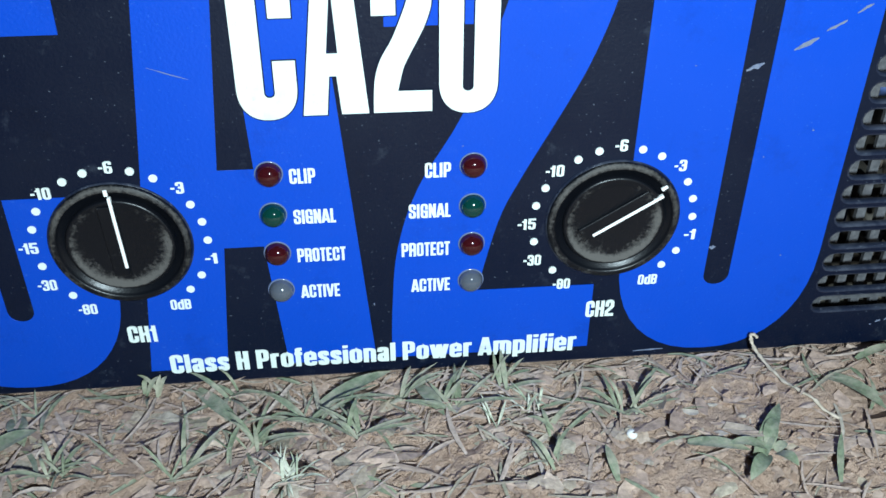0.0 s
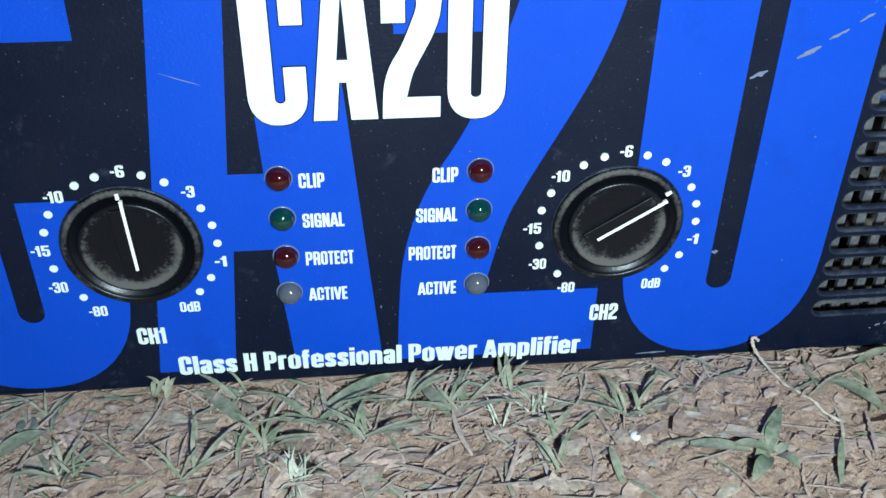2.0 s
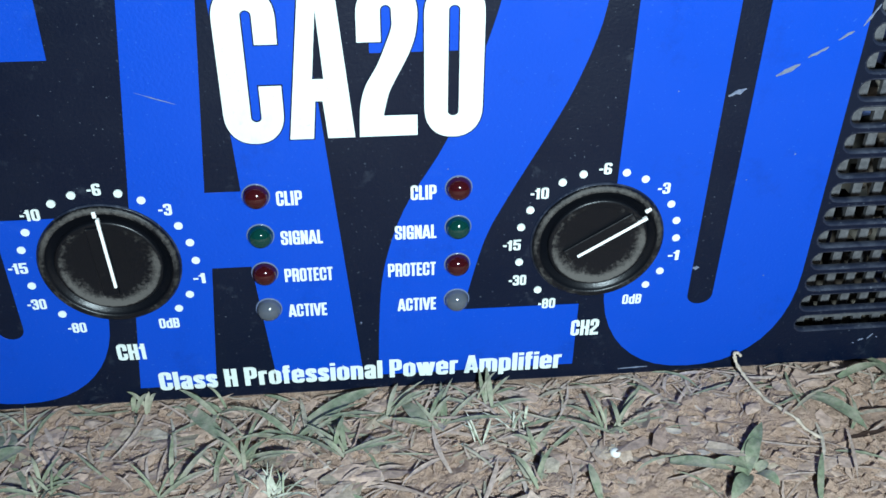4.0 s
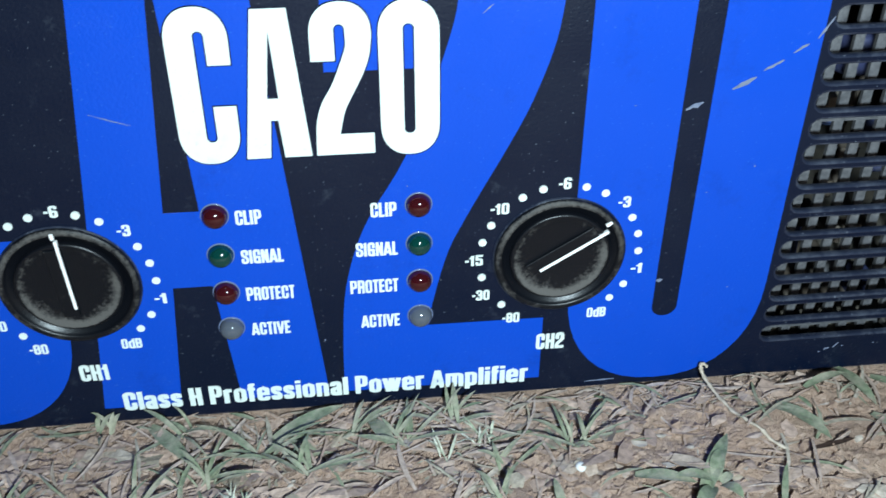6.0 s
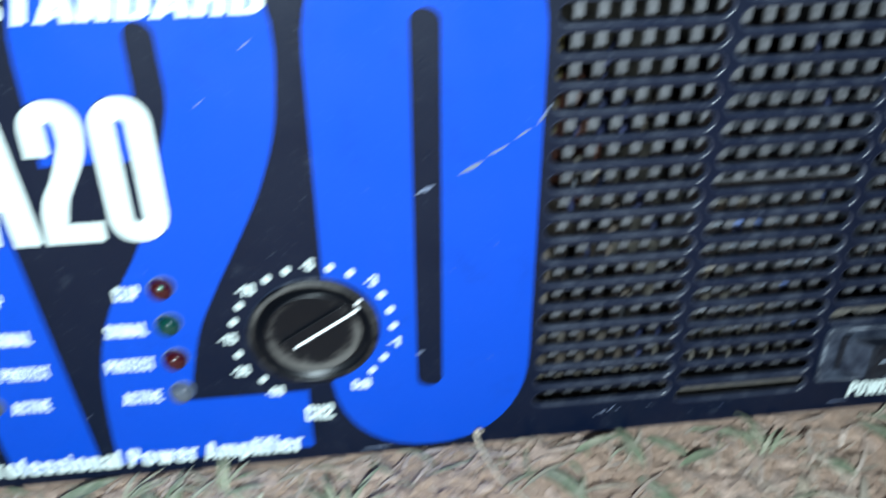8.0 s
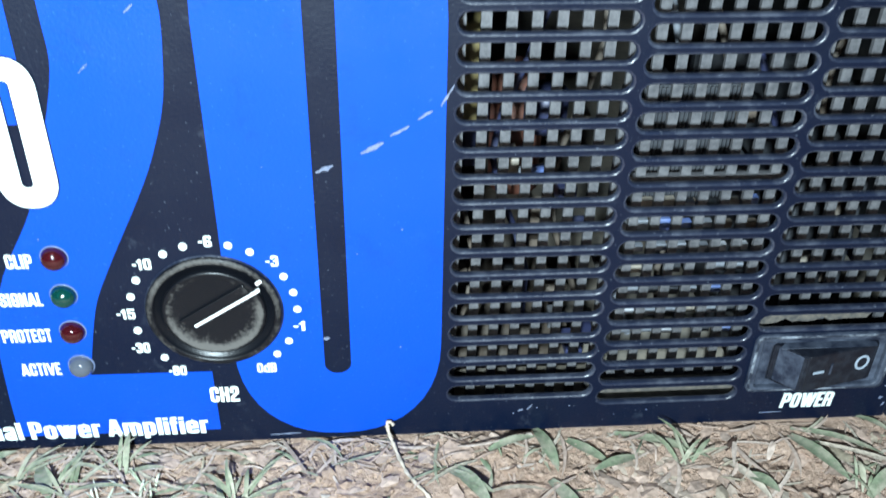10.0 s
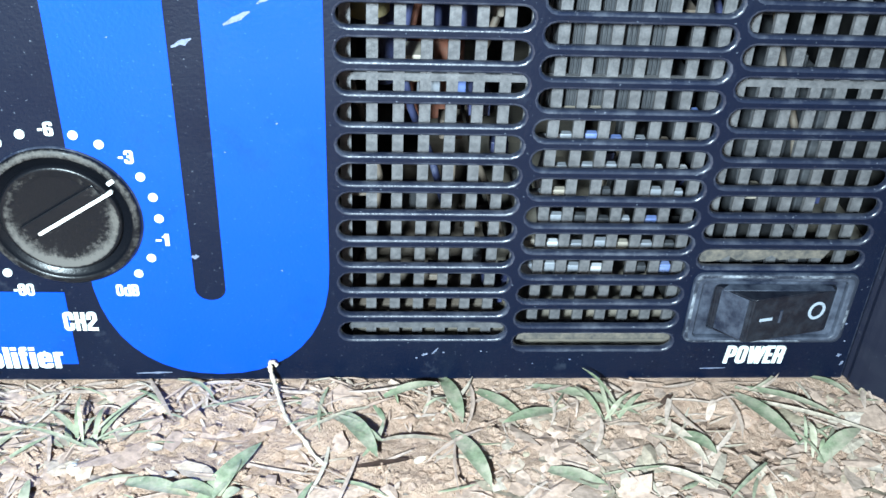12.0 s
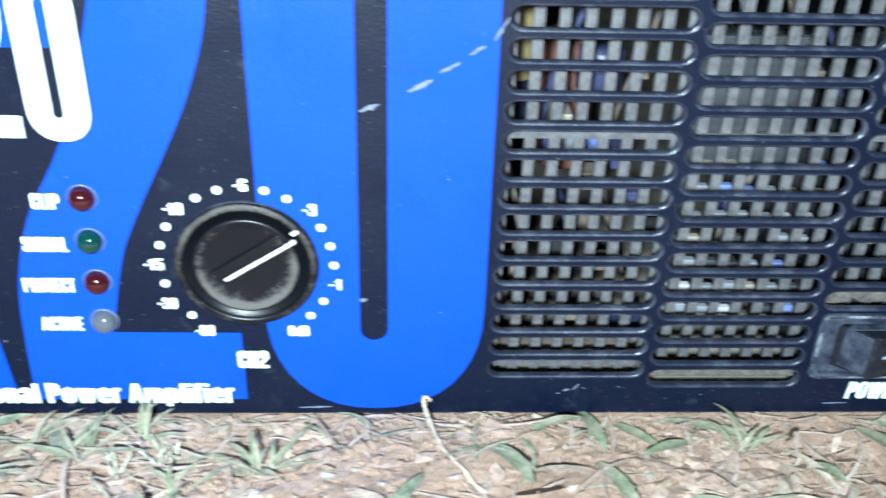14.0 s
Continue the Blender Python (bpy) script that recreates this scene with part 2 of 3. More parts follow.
# the pen's way through each heavy condensed character: x from the left to the right stem, y from the base line to the cap line, ~ a rounded corner, o a closed line
PEN = {
    "A": "-.08,0 .40,1|1.08,0 .60,1|.2,.2 .8,.2", "B": "o0,0 0,.5 1,.5~ 1,0~|0,.5 0,1 1,1~ 1,.52~ .1,.52", "C": "1,.68 1,1~ 0,1~ 0,0~ 1,0~ 1,.32", "D": "o0,0 0,1 1,1~ 1,0~",
    "E": "1,1 0,1 0,0 1,0|0,.5 .85,.5", "G": "1,.7 1,1~ 0,1~ 0,0~ 1,0 1,.44 .65,.44", "H": "0,0 0,1|1,0 1,1|0,.5 1,.5", "I": "0,0 0,1", "L": "0,1 0,0 1,0", "N": "0,0 0,1|1,0 1,1|.05,.96 .95,.04",
    "O": "o0,0~ 0,1~ 1,1~ 1,0~", "P": "0,0 0,1 1,1~ 1,.44~ .1,.44", "R": "0,0 0,1 1,1~ 1,.46~ .2,.46|.6,.46 1,.4~ 1,0", "S": "1,.72 1,1~ 0,1~ 0,.58~ 1,.42~ 1,0~ 0,0~ 0,.28", "T": "0,1 1,1|.5,1 .5,0",
    "V": "-.08,1 .40,0|1.08,1 .60,0", "W": "-.03,1 .2,0|.47,1 .28,0|.53,1 .72,0|1.03,1 .8,0", "0": "o0,0~ 0,1~ 1,1~ 1,0~", "1": ".7,0 .7,1|-.1,.78 .6,.88", "2": "0,.7 0,1~ 1,1~ 1,.6 0,.24 0,0 1,0",
    "3": "0,.8 0,1~ 1,1~ 1,.53~ .5,.53|.5,.51 1,.51~ 1,0~ 0,0~ 0,.2", "5": "1,1 0,1 0,.58 1,.62~ 1,0~ 0,0~ 0,.26", "6": "1,.86 1,1~ 0,1~ 0,0~ 1,0~ 1,.52~ .1,.52", "8": "o0,0~ 0,.52~ 1,.52~ 1,0~|o0,.52~ 0,1~ 1,1~ 1,.52~", "-": "0,.44 1,.44",
    "a": "0,.62 0,.72~ 1,.72~ 1,0|.9,.36 0,.35~ 0,0~ .9,.0", "d": "1,1 1,0|.9,.72 0,.72~ 0,0~ .9,0", "e": "1,.1 1,0~ 0,0~ 0,.72~ 1,.72~ 1,.36 .1,.36", "f": "1,1 .3,1~ .3,0|0,.72 1,.72", "i": "0,0 0,.72|0,.99 0,1", "l": "0,0 0,1",
    "m": "0,0 0,.72 1,.72~ 1,0|.5,0 .5,.7", "n": "0,0 0,.72 1,.72~ 1,0", "o": "o0,0~ 0,.72~ 1,.72~ 1,0~", "p": "0,-.2 0,.72 1,.72~ 1,0~ .1,0", "r": "0,0 0,.72|.1,.62 .4,.72 1,.72", "s": "1,.59 1,.72~ 0,.72~ 0,.42~ 1,.31~ 1,0~ 0,0~ 0,.13",
    "w": "-.03,.72 .2,0|.47,.72 .28,0|.53,.72 .72,0|1.03,.72 .8,0"}


def pen_line(spec, wide, tall):
    """The centre line of one stroke, in pens."""
    closed = spec.startswith("o")
    pts = []
    for word in spec.lstrip("o").split():
        x, y = word.rstrip("~").split(",")
        pts.append((Vector((float(x) * (wide - 1), float(y) * (tall - 1))), word.endswith("~")))
    out = []
    for i, (p, bent) in enumerate(pts):
        if not bent:
            out.append(p)
            continue
        a, b = pts[i - 1][0] - p, pts[(i + 1) % len(pts)][0] - p
        r = min(0.75, a.length * 0.5, b.length * 0.5)
        a, b = p + a.normalized() * r, p + b.normalized() * r
        out.extend(a.lerp(p, k / 5).lerp(p.lerp(b, k / 5), k / 5) for k in range(6))
    if not closed:
        out[0] = out[0] + (out[0] - out[1]).normalized() * 0.5
        out[-1] = out[-1] + (out[-1] - out[-2]).normalized() * 0.5
    return out, closed


def lettering(body, x0, x1, z0, cap, front, weight=0.19, shear=0.0):
    """Printed words in heavy condensed letters from x0 to x1, standing on z0, with capitals of that height, in millimetres."""
    unit, at = (x1 - x0) / (sum(WIDTHS.get(c, 0.53) for c in body) - 0.05), x0
    stem, beam = weight * unit, 0.145 * cap
    for c in body:
        bm = bmesh.new()
        wide = WIDTHS.get(c, 0.53) * unit
        room = max(stem * 1.001, wide - 0.055 * unit)
        for k, spec in enumerate(PEN.get(c, "").split("|") if c != " " else ()):
            line, closed = pen_line(spec, room / stem, cap / beam)
            n, sides = len(line), []
            for i, p in enumerate(line):
                a = p - line[i - 1] if closed or i else line[1] - p
                b = line[(i + 1) % n] - p if closed or i < n - 1 else a
                a, b = a.normalized(), b.normalized()
                turn = Vector((-a.y - b.y, a.x + b.x)).normalized()
                turn *= 0.5 / max(0.5, turn.dot(Vector((-a.y, a.x))))
                ring = []
                for q in (p + turn, p - turn):
                    x, z = (q.x + 0.5) * stem, (q.y + 0.5) * beam
                    z = min(cap, max(0.0 if c != "p" else -0.3 * cap, z))
                    ring.extend(bm.verts.new(((at + x + shear * z) * MM, y * MM, (z0 + z) * MM)) for y in (front - 0.024 * k - (0 if closed else 0.02 * i / n), 0.0))
                sides.append(ring)
            for i in range(n if closed else n - 1):
                p, q = sides[i], sides[(i + 1) % n]
                for u, v in ((0, 2), (1, 0), (2, 3)):
                    bm.faces.new((p[u], p[v], q[v], q[u]))
        at += wide
        if c != " ":
            yield bm
        else:
            bm.free()


def arc(cx, cz, rx, rz, a0, a1, n=10, power=2.0):
    out = []
    for i in range(n + 1):
        a = radians(a0 + (a1 - a0) * i / n)
        c, s = math.cos(a), math.sin(a)
        out.append((cx + rx * math.copysign(abs(c) ** (2 / power), c), cz + rz * math.copysign(abs(s) ** (2 / power), s)))
    return out


def pill(x0, x1, z0, z1, rz, power=2.0, n=10):
    cx, rx = (x0 + x1) / 2, (x1 - x0) / 2
    return arc(cx, z0 + rz, rx, rz, 180, 360, 2 * n, power) + arc(cx, z1 - rz, rx, rz, 0, 180, 2 * n, power)


def flat_pill(x0, x1, z0, z1, n=6):
    r, cz = (z1 - z0) / 2, (z0 + z1) / 2
    return arc(x1 - r, cz, r, r, -90, 90, n) + arc(x0 + r, cz, r, r, 90, 270, n)


def rounded_box(x0, x1, z0, z1, r, n=4):
    return arc(x1 - r, z0 + r, r, r, -90, 0, n) + arc(x1 - r, z1 - r, r, r, 0, 90, n) + arc(x0 + r, z1 - r, r, r, 90, 180, n) + arc(x0 + r, z0 + r, r, r, 180, 270, n)


def flowing(points, n=5):
    """A smooth line through a few points."""
    out, pts = [], [points[0], *points, points[-1]]
    for a, b, c, d in zip(pts, pts[1:], pts[2:], pts[3:]):
        for i in range(n):
            t = i / n
            out.append(tuple(0.5 * (2 * q + (r - p) * t + (2 * p - 5 * q + 4 * r - s) * t * t + (3 * q - p - 3 * r + s) * t ** 3) for p, q, r, s in zip(a, b, c, d)))
    return out + [points[-1]]


def turned(profile, cx, cz, n=48):
    """A body of revolution about an axis along y: profile of (radius, y) in millimetres."""
    bm = bmesh.new()
    rings = []
    for r, y in profile:
        if r < 1e-6:
            rings.append([bm.verts.new((cx * MM, y * MM, cz * MM))])
        else:
            rings.append([bm.verts.new(((cx + r * math.cos(2 * math.pi * i / n)) * MM, y * MM, (cz + r * math.sin(2 * math.pi * i / n)) * MM)) for i in range(n)])
    for a, b in zip(rings, rings[1:]):
        for i in range(n):
            j = (i + 1) % n
            if len(a) == 1:
                bm.faces.new((a[0], b[i], b[j]))
            elif len(b) == 1:
                bm.faces.new((a[i], a[j], b[0]))
            else:
                bm.faces.new((a[i], a[j], b[j], b[i]))
    return bm


def box(x0, x1, y0, y1, z0, z1, bevel=0.0, bm=None, m=None):
    bm = bm or bmesh.new()
    made = bmesh.ops.create_cube(bm, size=1.0)["verts"]
    for v in made:
        v.co = Vector(((x0 + (v.co.x + 0.5) * (x1 - x0)) * MM, (y0 + (v.co.y + 0.5) * (y1 - y0)) * MM, (z0 + (v.co.z + 0.5) * (z1 - z0)) * MM))
        if m:
            v.co = m @ v.co
    if bevel:
        edges = list({e for v in made for e in v.link_edges})
        bmesh.ops.bevel(bm, geom=edges, offset=bevel * MM, segments=2, affect="EDGES", profile=0.5)
    return bm


# ---- ground: one sheet to the horizon, finely lumpy in front of the amplifier ----
def graded(lo, hi, step, far):
    fine = np.arange(lo, hi + step / 2, step)
    out = np.geomspace(step * 2, far, 26)
    return np.concatenate([(lo - out)[::-1], fine, hi + out])


def soil_height(x, y):
    v = Vector((x, y, 0.0))
    near = max(0.0, min(1.0, (0.004 - y) / 0.012)) * max(0.0, min(1.0, 1.6 - abs(x - 0.06) / 0.25)) * max(0.0, min(1.0, 2.0 + y / 0.08))
    h = 0.0024 * noise.noise(v * 38) + 0.0016 * noise.noise(v * 95) + 0.0010 * noise.noise(v * 240) + 0.0009 * (0.5 - abs(noise.noise(v * 420))) + 0.0004 * noise.noise(v * 800)
    return -0.0012 + near * h


gx, gy = graded(-0.11, 0.23, 0.0008, 40.0), graded(-0.06, 0.010, 0.0008, 40.0)
heights = [soil_height(x, y) for y in gy for x in gx]
gverts = [(x, y, heights[j * len(gx) + i]) for j, y in enumerate(gy) for i, x in enumerate(gx)]
gfaces = [(j * len(gx) + i, j * len(gx) + i + 1, (j + 1) * len(gx) + i + 1, (j + 1) * len(gx) + i) for j in range(len(gy) - 1) for i in range(len(gx) - 1)]
gmesh = bpy.data.meshes.new("ground")
gmesh.from_pydata(gverts, [], gfaces)
tagged(part("ground", gmesh, SOIL, smooth=True), "dry trampled brown soil with dead grass on it", "ground", kind="structure")

# ---- the amplifier ----
amp = empty("power_amplifier", "black rack power amplifier with huge blue letters, standing on soil", "amplifier")
TOP = 132.0
PITCH = 5.43


def vent_slots():
    for column, (x0, x1, z0, first) in enumerate(((91.7, 122.4, 10.5, 0), (123.7, 154.2, 8.05, 0), (155.4, 185.9, 10.5, 3))):
        for k in range(first, 22):
            z = z0 + k * PITCH
            if z < TOP - 8:
                yield flat_pill(x0 + 0.25, x1 - 0.25, z - 1.82, z + 1.82)


plate = part("front_panel", slab([rounded_box(-190, 189.5, -1.1, TOP, 0.6), rounded_box(157.0, 184.6, 8.6, 22.6, 1.2), *vent_slots()], 0, 1.7, 0.52), BLACK, amp, "textured black front panel with rows of vent slots")
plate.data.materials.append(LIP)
# slot walls and bevels take the paler paint that paints in their highlight
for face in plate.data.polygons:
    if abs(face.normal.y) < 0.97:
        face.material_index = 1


# big display capitals, also used small in white
def glyph_zero(slot=0.0):
    return [pill(49.0, 90.2, 0.6, 116.6, 24, 2.25), pill(66.7 - slot, 72.0 + slot, 17.5, 99.8, 2.5 + slot)]


def glyph_c(slot=0.0):
    r = 2.5 + slot
    outer = arc(-69.7, 24.6, 20.7, 24, 0, -180, 24, 2.25) + arc(-69.7, 92.6, 20.7, 24, 180, 0, 24, 2.25)
    inner = arc(-68.0, 99.8 - r, r, r, 0, 180, 10) + arc(-68.0, 17.5 + r, r, r, 180, 360, 10)
    return [[(-49.0, 44.9)] + outer + [(-49.2, 75.4), (-68.0 + r, 75.4)] + inner + [(-68.0 + r, 44.9)]]


def glyph_a(slot=0.0):
    return [[(-46.0, 3), (-33.2, 113.5), (-9.8, 113.5), (-0.2, 3), (-18.1 - slot, 3), (-20.5 - slot, 32.3), (-27.9 + slot, 32.3), (-30.6 + slot, 3)],
            [(-22.9, 99), (-27.2 - slot / 2, 49), (-20.7 + slot / 2, 49)]]


def glyph_two(slot=0.0):
    right = flowing([(20.3, 19.2), (24.0, 35.2), (28.0, 44.7), (35.7, 59.8), (39.6, 68.5), (42.9, 79), (44.3, 90)])
    left = flowing([(26.0 + slot, 92), (25.8 + slot, 85.0), (22.6 + slot / 2, 73.8), (16.7, 57.9), (8.8, 43.6), (4.7, 30), (3.4, 16), (3.0, 3)])
    return [[(44.1, 3), (44.1, 19.1)] + right + arc(24.0, 94, 20.5, 22.6, 0, 180, 20, 2.25) + [(3.4, 75.0), (20.9 - slot, 75.0)]
            + arc(23.4, 97.2, 2.5 + slot, 2.6 + slot, 180, 0, 8) + left]


for make in (glyph_c, glyph_a, glyph_two, glyph_zero):
    part("printed_letter", slab(make(), -0.12, 0.1), BLUE, amp, "huge blue printed display character")
for make in (glyph_c, glyph_a, glyph_two, glyph_zero):
    small = [[(0.5 + 0.2486 * x, 58.6 + 0.2455 * z) for x, z in loop] for loop in make(1.2)]
    part("letter_outline", slab(small, -0.2, 0.05, grow=0.22), BLACK, amp)
    part("model_letter", slab(small, -0.3, 0.05), WHITE, amp, "white printed display character")


def printed(body, x0, x1, z0, cap, weight=0.19, shear=0.0, name="printed_character"):
    for bm in lettering(body, x0, x1, z0, cap, -0.2, weight, shear):
        part(name, bm, WHITE, amp)


printed("Class H Professional Power Amplifier", -42.0, 41.7, 2.1, 4.9, 0.2)
printed("STANDARD", -2.0, 43.4, 100.2, 6.0, 0.2, 0.25)
for words, x0, x1, z0 in (("CLIP", -14.5, -9.8, 45.7), ("SIGNAL", -14.4, -6.6, 37.0), ("PROTECT", -14.4, -5.2, 28.3), ("ACTIVE", -14.3, -6.8, 19.7),
                          ("CLIP", 10.1, 14.9, 45.7), ("SIGNAL", 7.0, 14.9, 37.0), ("PROTECT", 5.5, 14.8, 28.3), ("ACTIVE", 7.3, 14.9, 19.7)):
    printed(words, x0, x1, z0, 3.1, 0.18)
printed("CH1", -49.0, -43.3, 10.8, 4.1)
printed("CH2", 43.0, 48.9, 10.8, 4.1)
printed("POWER", 164.7, 176.2, 3.0, 4.2, 0.185, 0.08)

DIAL = {0: "-80", 2: "-30", 4: "-15", 7: "-10", 10: "-6", 13: "-3", 17: "-1", 20: "0dB"}
dot_mesh = mesh_from(turned([(0, -0.3), (0.78, -0.3), (0.8, 0.0)], 0, 0, 16), "dot")
for cx in (-46.4, 46.4):
    for k in range(21):
        a = radians((k - 10) * 15.05)
        if k in DIAL:
            width = {2: 2.4, 3: 3.5}[len(DIAL[k])] + (0.4 if k == 20 else 0)
            r = 16.2 if 3 < k < 18 else 17.0
            x, z = cx + r * math.sin(a) + (-0.6 if k < 10 else 0.3 if k > 10 else 0), 34.5 + r * math.cos(a)
            printed(DIAL[k], x - width / 2, x + width / 2, z - 1.2, 2.4, 0.18, name="dial_number")
        else:
            dot = part("dial_dot", dot_mesh, WHITE, amp)
            dot.location = ((cx + 15.75 * math.sin(a)) * MM, 0, (34.5 + 15.75 * math.cos(a)) * MM)


def knob(cx, angle, mark):
    """A flat control knob: a skirt ring, a groove and a dished cap with a pointer rib. angle: of the pointer, clockwise from up; mark: of the rim mark from there."""
    cz = 34.5
    centre = Vector((cx * MM, 0, cz * MM))
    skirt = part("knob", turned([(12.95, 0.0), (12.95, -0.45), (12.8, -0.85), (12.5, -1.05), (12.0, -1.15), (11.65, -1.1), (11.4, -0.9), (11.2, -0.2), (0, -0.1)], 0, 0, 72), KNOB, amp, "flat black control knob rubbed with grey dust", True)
    skirt.location = centre
    part("collar", turned([(13.15, 0.0), (13.15, -0.3), (12.9, -0.45)], 0, 0, 72), LIP, skirt, smooth=True)
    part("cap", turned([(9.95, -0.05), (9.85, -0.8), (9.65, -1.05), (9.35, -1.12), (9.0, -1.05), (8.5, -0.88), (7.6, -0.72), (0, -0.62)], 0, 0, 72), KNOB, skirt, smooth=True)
    turn = Matrix.Rotation(radians(angle), 4, "Y")
    part("rib", box(-2.5, 0.55, -1.3, -0.4, -6.6, 8.7, 0.22, m=turn), KNOB, skirt)
    part("pointer", box(-0.12, 0.5, -1.5, -0.6, -4.8, 10.6, 0.16, m=turn), POINTER, skirt, "white pointer line")
    part("rim_mark", box(-0.6, 0.1, -1.38, -0.8, 10.9, 12.2, 0.12, m=turn @ Matrix.Rotation(radians(mark), 4, "Y")), POINTER, skirt, "short white mark on the knob rim")


knob(-46.4, -2.5, 0.6)
knob(46.4, 57.5, -5.0)


def indicator(x, z, mat, label):
    led = part("indicator_lamp", turned([(2.35, 0.0), (2.35, -0.7), (2.15, -1.4), (1.7, -2.0), (1.0, -2.4), (0.4, -2.52), (0, -2.55)], x, z, 28), mat, amp, label, True)
    part("holder_ring", turned([(2.62, 0.0), (2.58, -0.3), (2.42, -0.38), (2.36, -0.2)], x, z, 28), HOLDER, led, smooth=True)


for x in (-18.1, 19.0):
    for z, mat, label in ((48.0, RED_LENS, "unlit dark red dome lamp"), (39.35, GREEN_LENS, "unlit dark green dome lamp"), (30.7, RED_LENS, "unlit dark red dome lamp"), (22.0, CLEAR_LENS, "unlit milky grey dome lamp")):
        indicator(x, z, mat, label)

# power switch in its sunk bezel
switch = part("power_switch", slab([rounded_box(155.6, 186.2, 8.4, 24.0, 1.8), rounded_box(157.4, 184.4, 9.6, 22.4, 1.0)], -0.75, 1.0, 0.35), BEZEL, amp, "black rocker switch in a worn dusty bezel")
part("rubbed_edge", slab([rounded_box(155.75, 186.05, 8.55, 23.85, 1.7), rounded_box(156.5, 185.3, 9.2, 23.1, 1.3)], -0.8, 0.2, 0.25), EDGE, switch)
part("recess", slab([rounded_box(157.0, 184.8, 9.2, 22.8, 1.0), rounded_box(160.2, 183.0, 10.8, 20.8, 0.8)], 0.5, 2.6, 0.4), BEZEL, switch)
rocker = bmesh.new()
profile = [(160.3, 2.4), (160.3, 0.9), (161.0, 0.6), (165.5, -3.8), (166.0, -4.0), (166.7, -3.8), (182.2, -0.5), (182.9, 0.1), (182.9, 2.4)]
sides = [[rocker.verts.new((x * MM, y * MM, z * MM)) for x, y in profile] for z in (11.0, 20.6)]
for i in range(len(profile) - 1):
    rocker.faces.new((sides[0][i], sides[0][i + 1], sides[1][i + 1], sides[1][i]))
for side in sides:
    rocker.faces.new(side)
bmesh.ops.bevel(rocker, geom=list(rocker.edges), offset=0.25 * MM, segments=2, affect="EDGES")
rocker = part("rocker", rocker, SWITCH, switch, "pressed black rocker")
# paler plate over the left facet: its brighter lighting put into colour
facet = Matrix.Translation((163.3 * MM, -1.62 * MM, 15.8 * MM)) @ Matrix.Rotation(-math.atan2(4.4, 4.5), 4, "Z")
part("lit_face", box(-2.7, 2.7, -0.14, 0.2, -4.5, 4.5, 0.12, m=facet), BEZEL, rocker, "grey left face of the rocker, paler as if lit")
# dusty plate on the rocker's top, its lit tone included in the colour
part("dusty_lit_top", slab([[(161.3, 0.4), (165.7, -3.6), (166.5, -3.6), (182.0, -0.5), (182.0, 1.0), (161.3, 1.0)]], -0.1, 0.1), BEZEL, rocker).matrix_basis = Matrix.Translation((0, 0, 20.62 * MM)) @ Matrix.Rotation(-math.pi / 2, 4, "X") @ Matrix.Diagonal((1, 1, -1, 1))
slope = Matrix.Translation((176.5 * MM, -1.72 * MM, 16.3 * MM)) @ Matrix.Rotation(math.atan2(3.3, 15.5), 4, "Z")
part("on_mark", box(-8.7, -6.1, -0.12, 0.1, -0.75, -0.15, m=slope), MARK, rocker)
ring = slab([arc(3.1, 0, 1.75, 1.95, 0, 360, 28)[:-1], arc(3.1, 0, 1.2, 1.4, 0, 360, 28)[:-1]], -0.12, 0.1)
ring.transform(slope)
part("scuff", box(-4.7, -4.2, -0.1, 0.1, -1.6, 1.2, m=slope), BEZEL, rocker, "pale rubbed scuff")
part("off_mark", ring, MARK, rocker)


def ear(sign):
    bm = bmesh.new()
    plan = [(189.4, 3.0), (189.4, -1.0), (191.0, -3.2), (196.0, -9.0), (202.0, -11.5), (226.0, -11.5), (234.0, -6.0), (241.0, -1.0), (241.0, 3.0)]
    rows = [[bm.verts.new((sign * x * MM, y * MM, z * MM)) for x, y in plan] for z in (-1.1, TOP)]
    n = len(plan)
    for i in range(n):
        bm.faces.new((rows[0][i], rows[0][(i + 1) % n], rows[1][(i + 1) % n], rows[1][i]))
    for row in rows:
        bm.faces.new(row)
    bmesh.ops.bevel(bm, geom=list(bm.edges), offset=0.9 * MM, segments=2, affect="EDGES")
    part("rack_ear", bm, EAR, amp, "black protruding side piece with chipped edges")


ear(1)
ear(-1)

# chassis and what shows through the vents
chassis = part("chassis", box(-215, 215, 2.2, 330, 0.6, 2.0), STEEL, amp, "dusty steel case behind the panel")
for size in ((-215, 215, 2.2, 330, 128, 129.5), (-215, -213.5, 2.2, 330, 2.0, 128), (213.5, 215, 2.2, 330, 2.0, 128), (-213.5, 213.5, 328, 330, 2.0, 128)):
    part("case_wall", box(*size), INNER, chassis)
grille = bmesh.new()
box(91.5, 188.0, 8.15, 9.25, 56.4, 57.7, bm=grille)
grille = part("inner_grille", grille, GRILLE, amp, "dusty grey steel grille behind the vent slots")
for z in (5.1, 107.2):
    part("crossbar", box(91.5, 188.0, 8.15, 9.25, z, z + 1.3), GRILLE, grille)
bar = mesh_from(box(-0.95, 0.95, 8.2, 9.2, 2.2, 126), "bar")
for j in range(-1, 21):
    part("bar", bar, GRILLE, grille).location.x = (97.5 + 4.43 * j) * MM
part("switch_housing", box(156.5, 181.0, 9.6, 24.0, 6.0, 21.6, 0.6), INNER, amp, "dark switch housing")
torn = random.Random(9)
edge = [(156.0 + 1.6 * i, 24.0 + torn.uniform(0, 0.35) + (1.4 if i in (4, 9) else 0.06 * i)) for i in range(16)]
part("torn_strip", slab([edge + [(181.5, 27.6), (156.0, 27.6)]], 3.2, 3.7), TAN, amp, "torn dusty strip behind a vent slot")
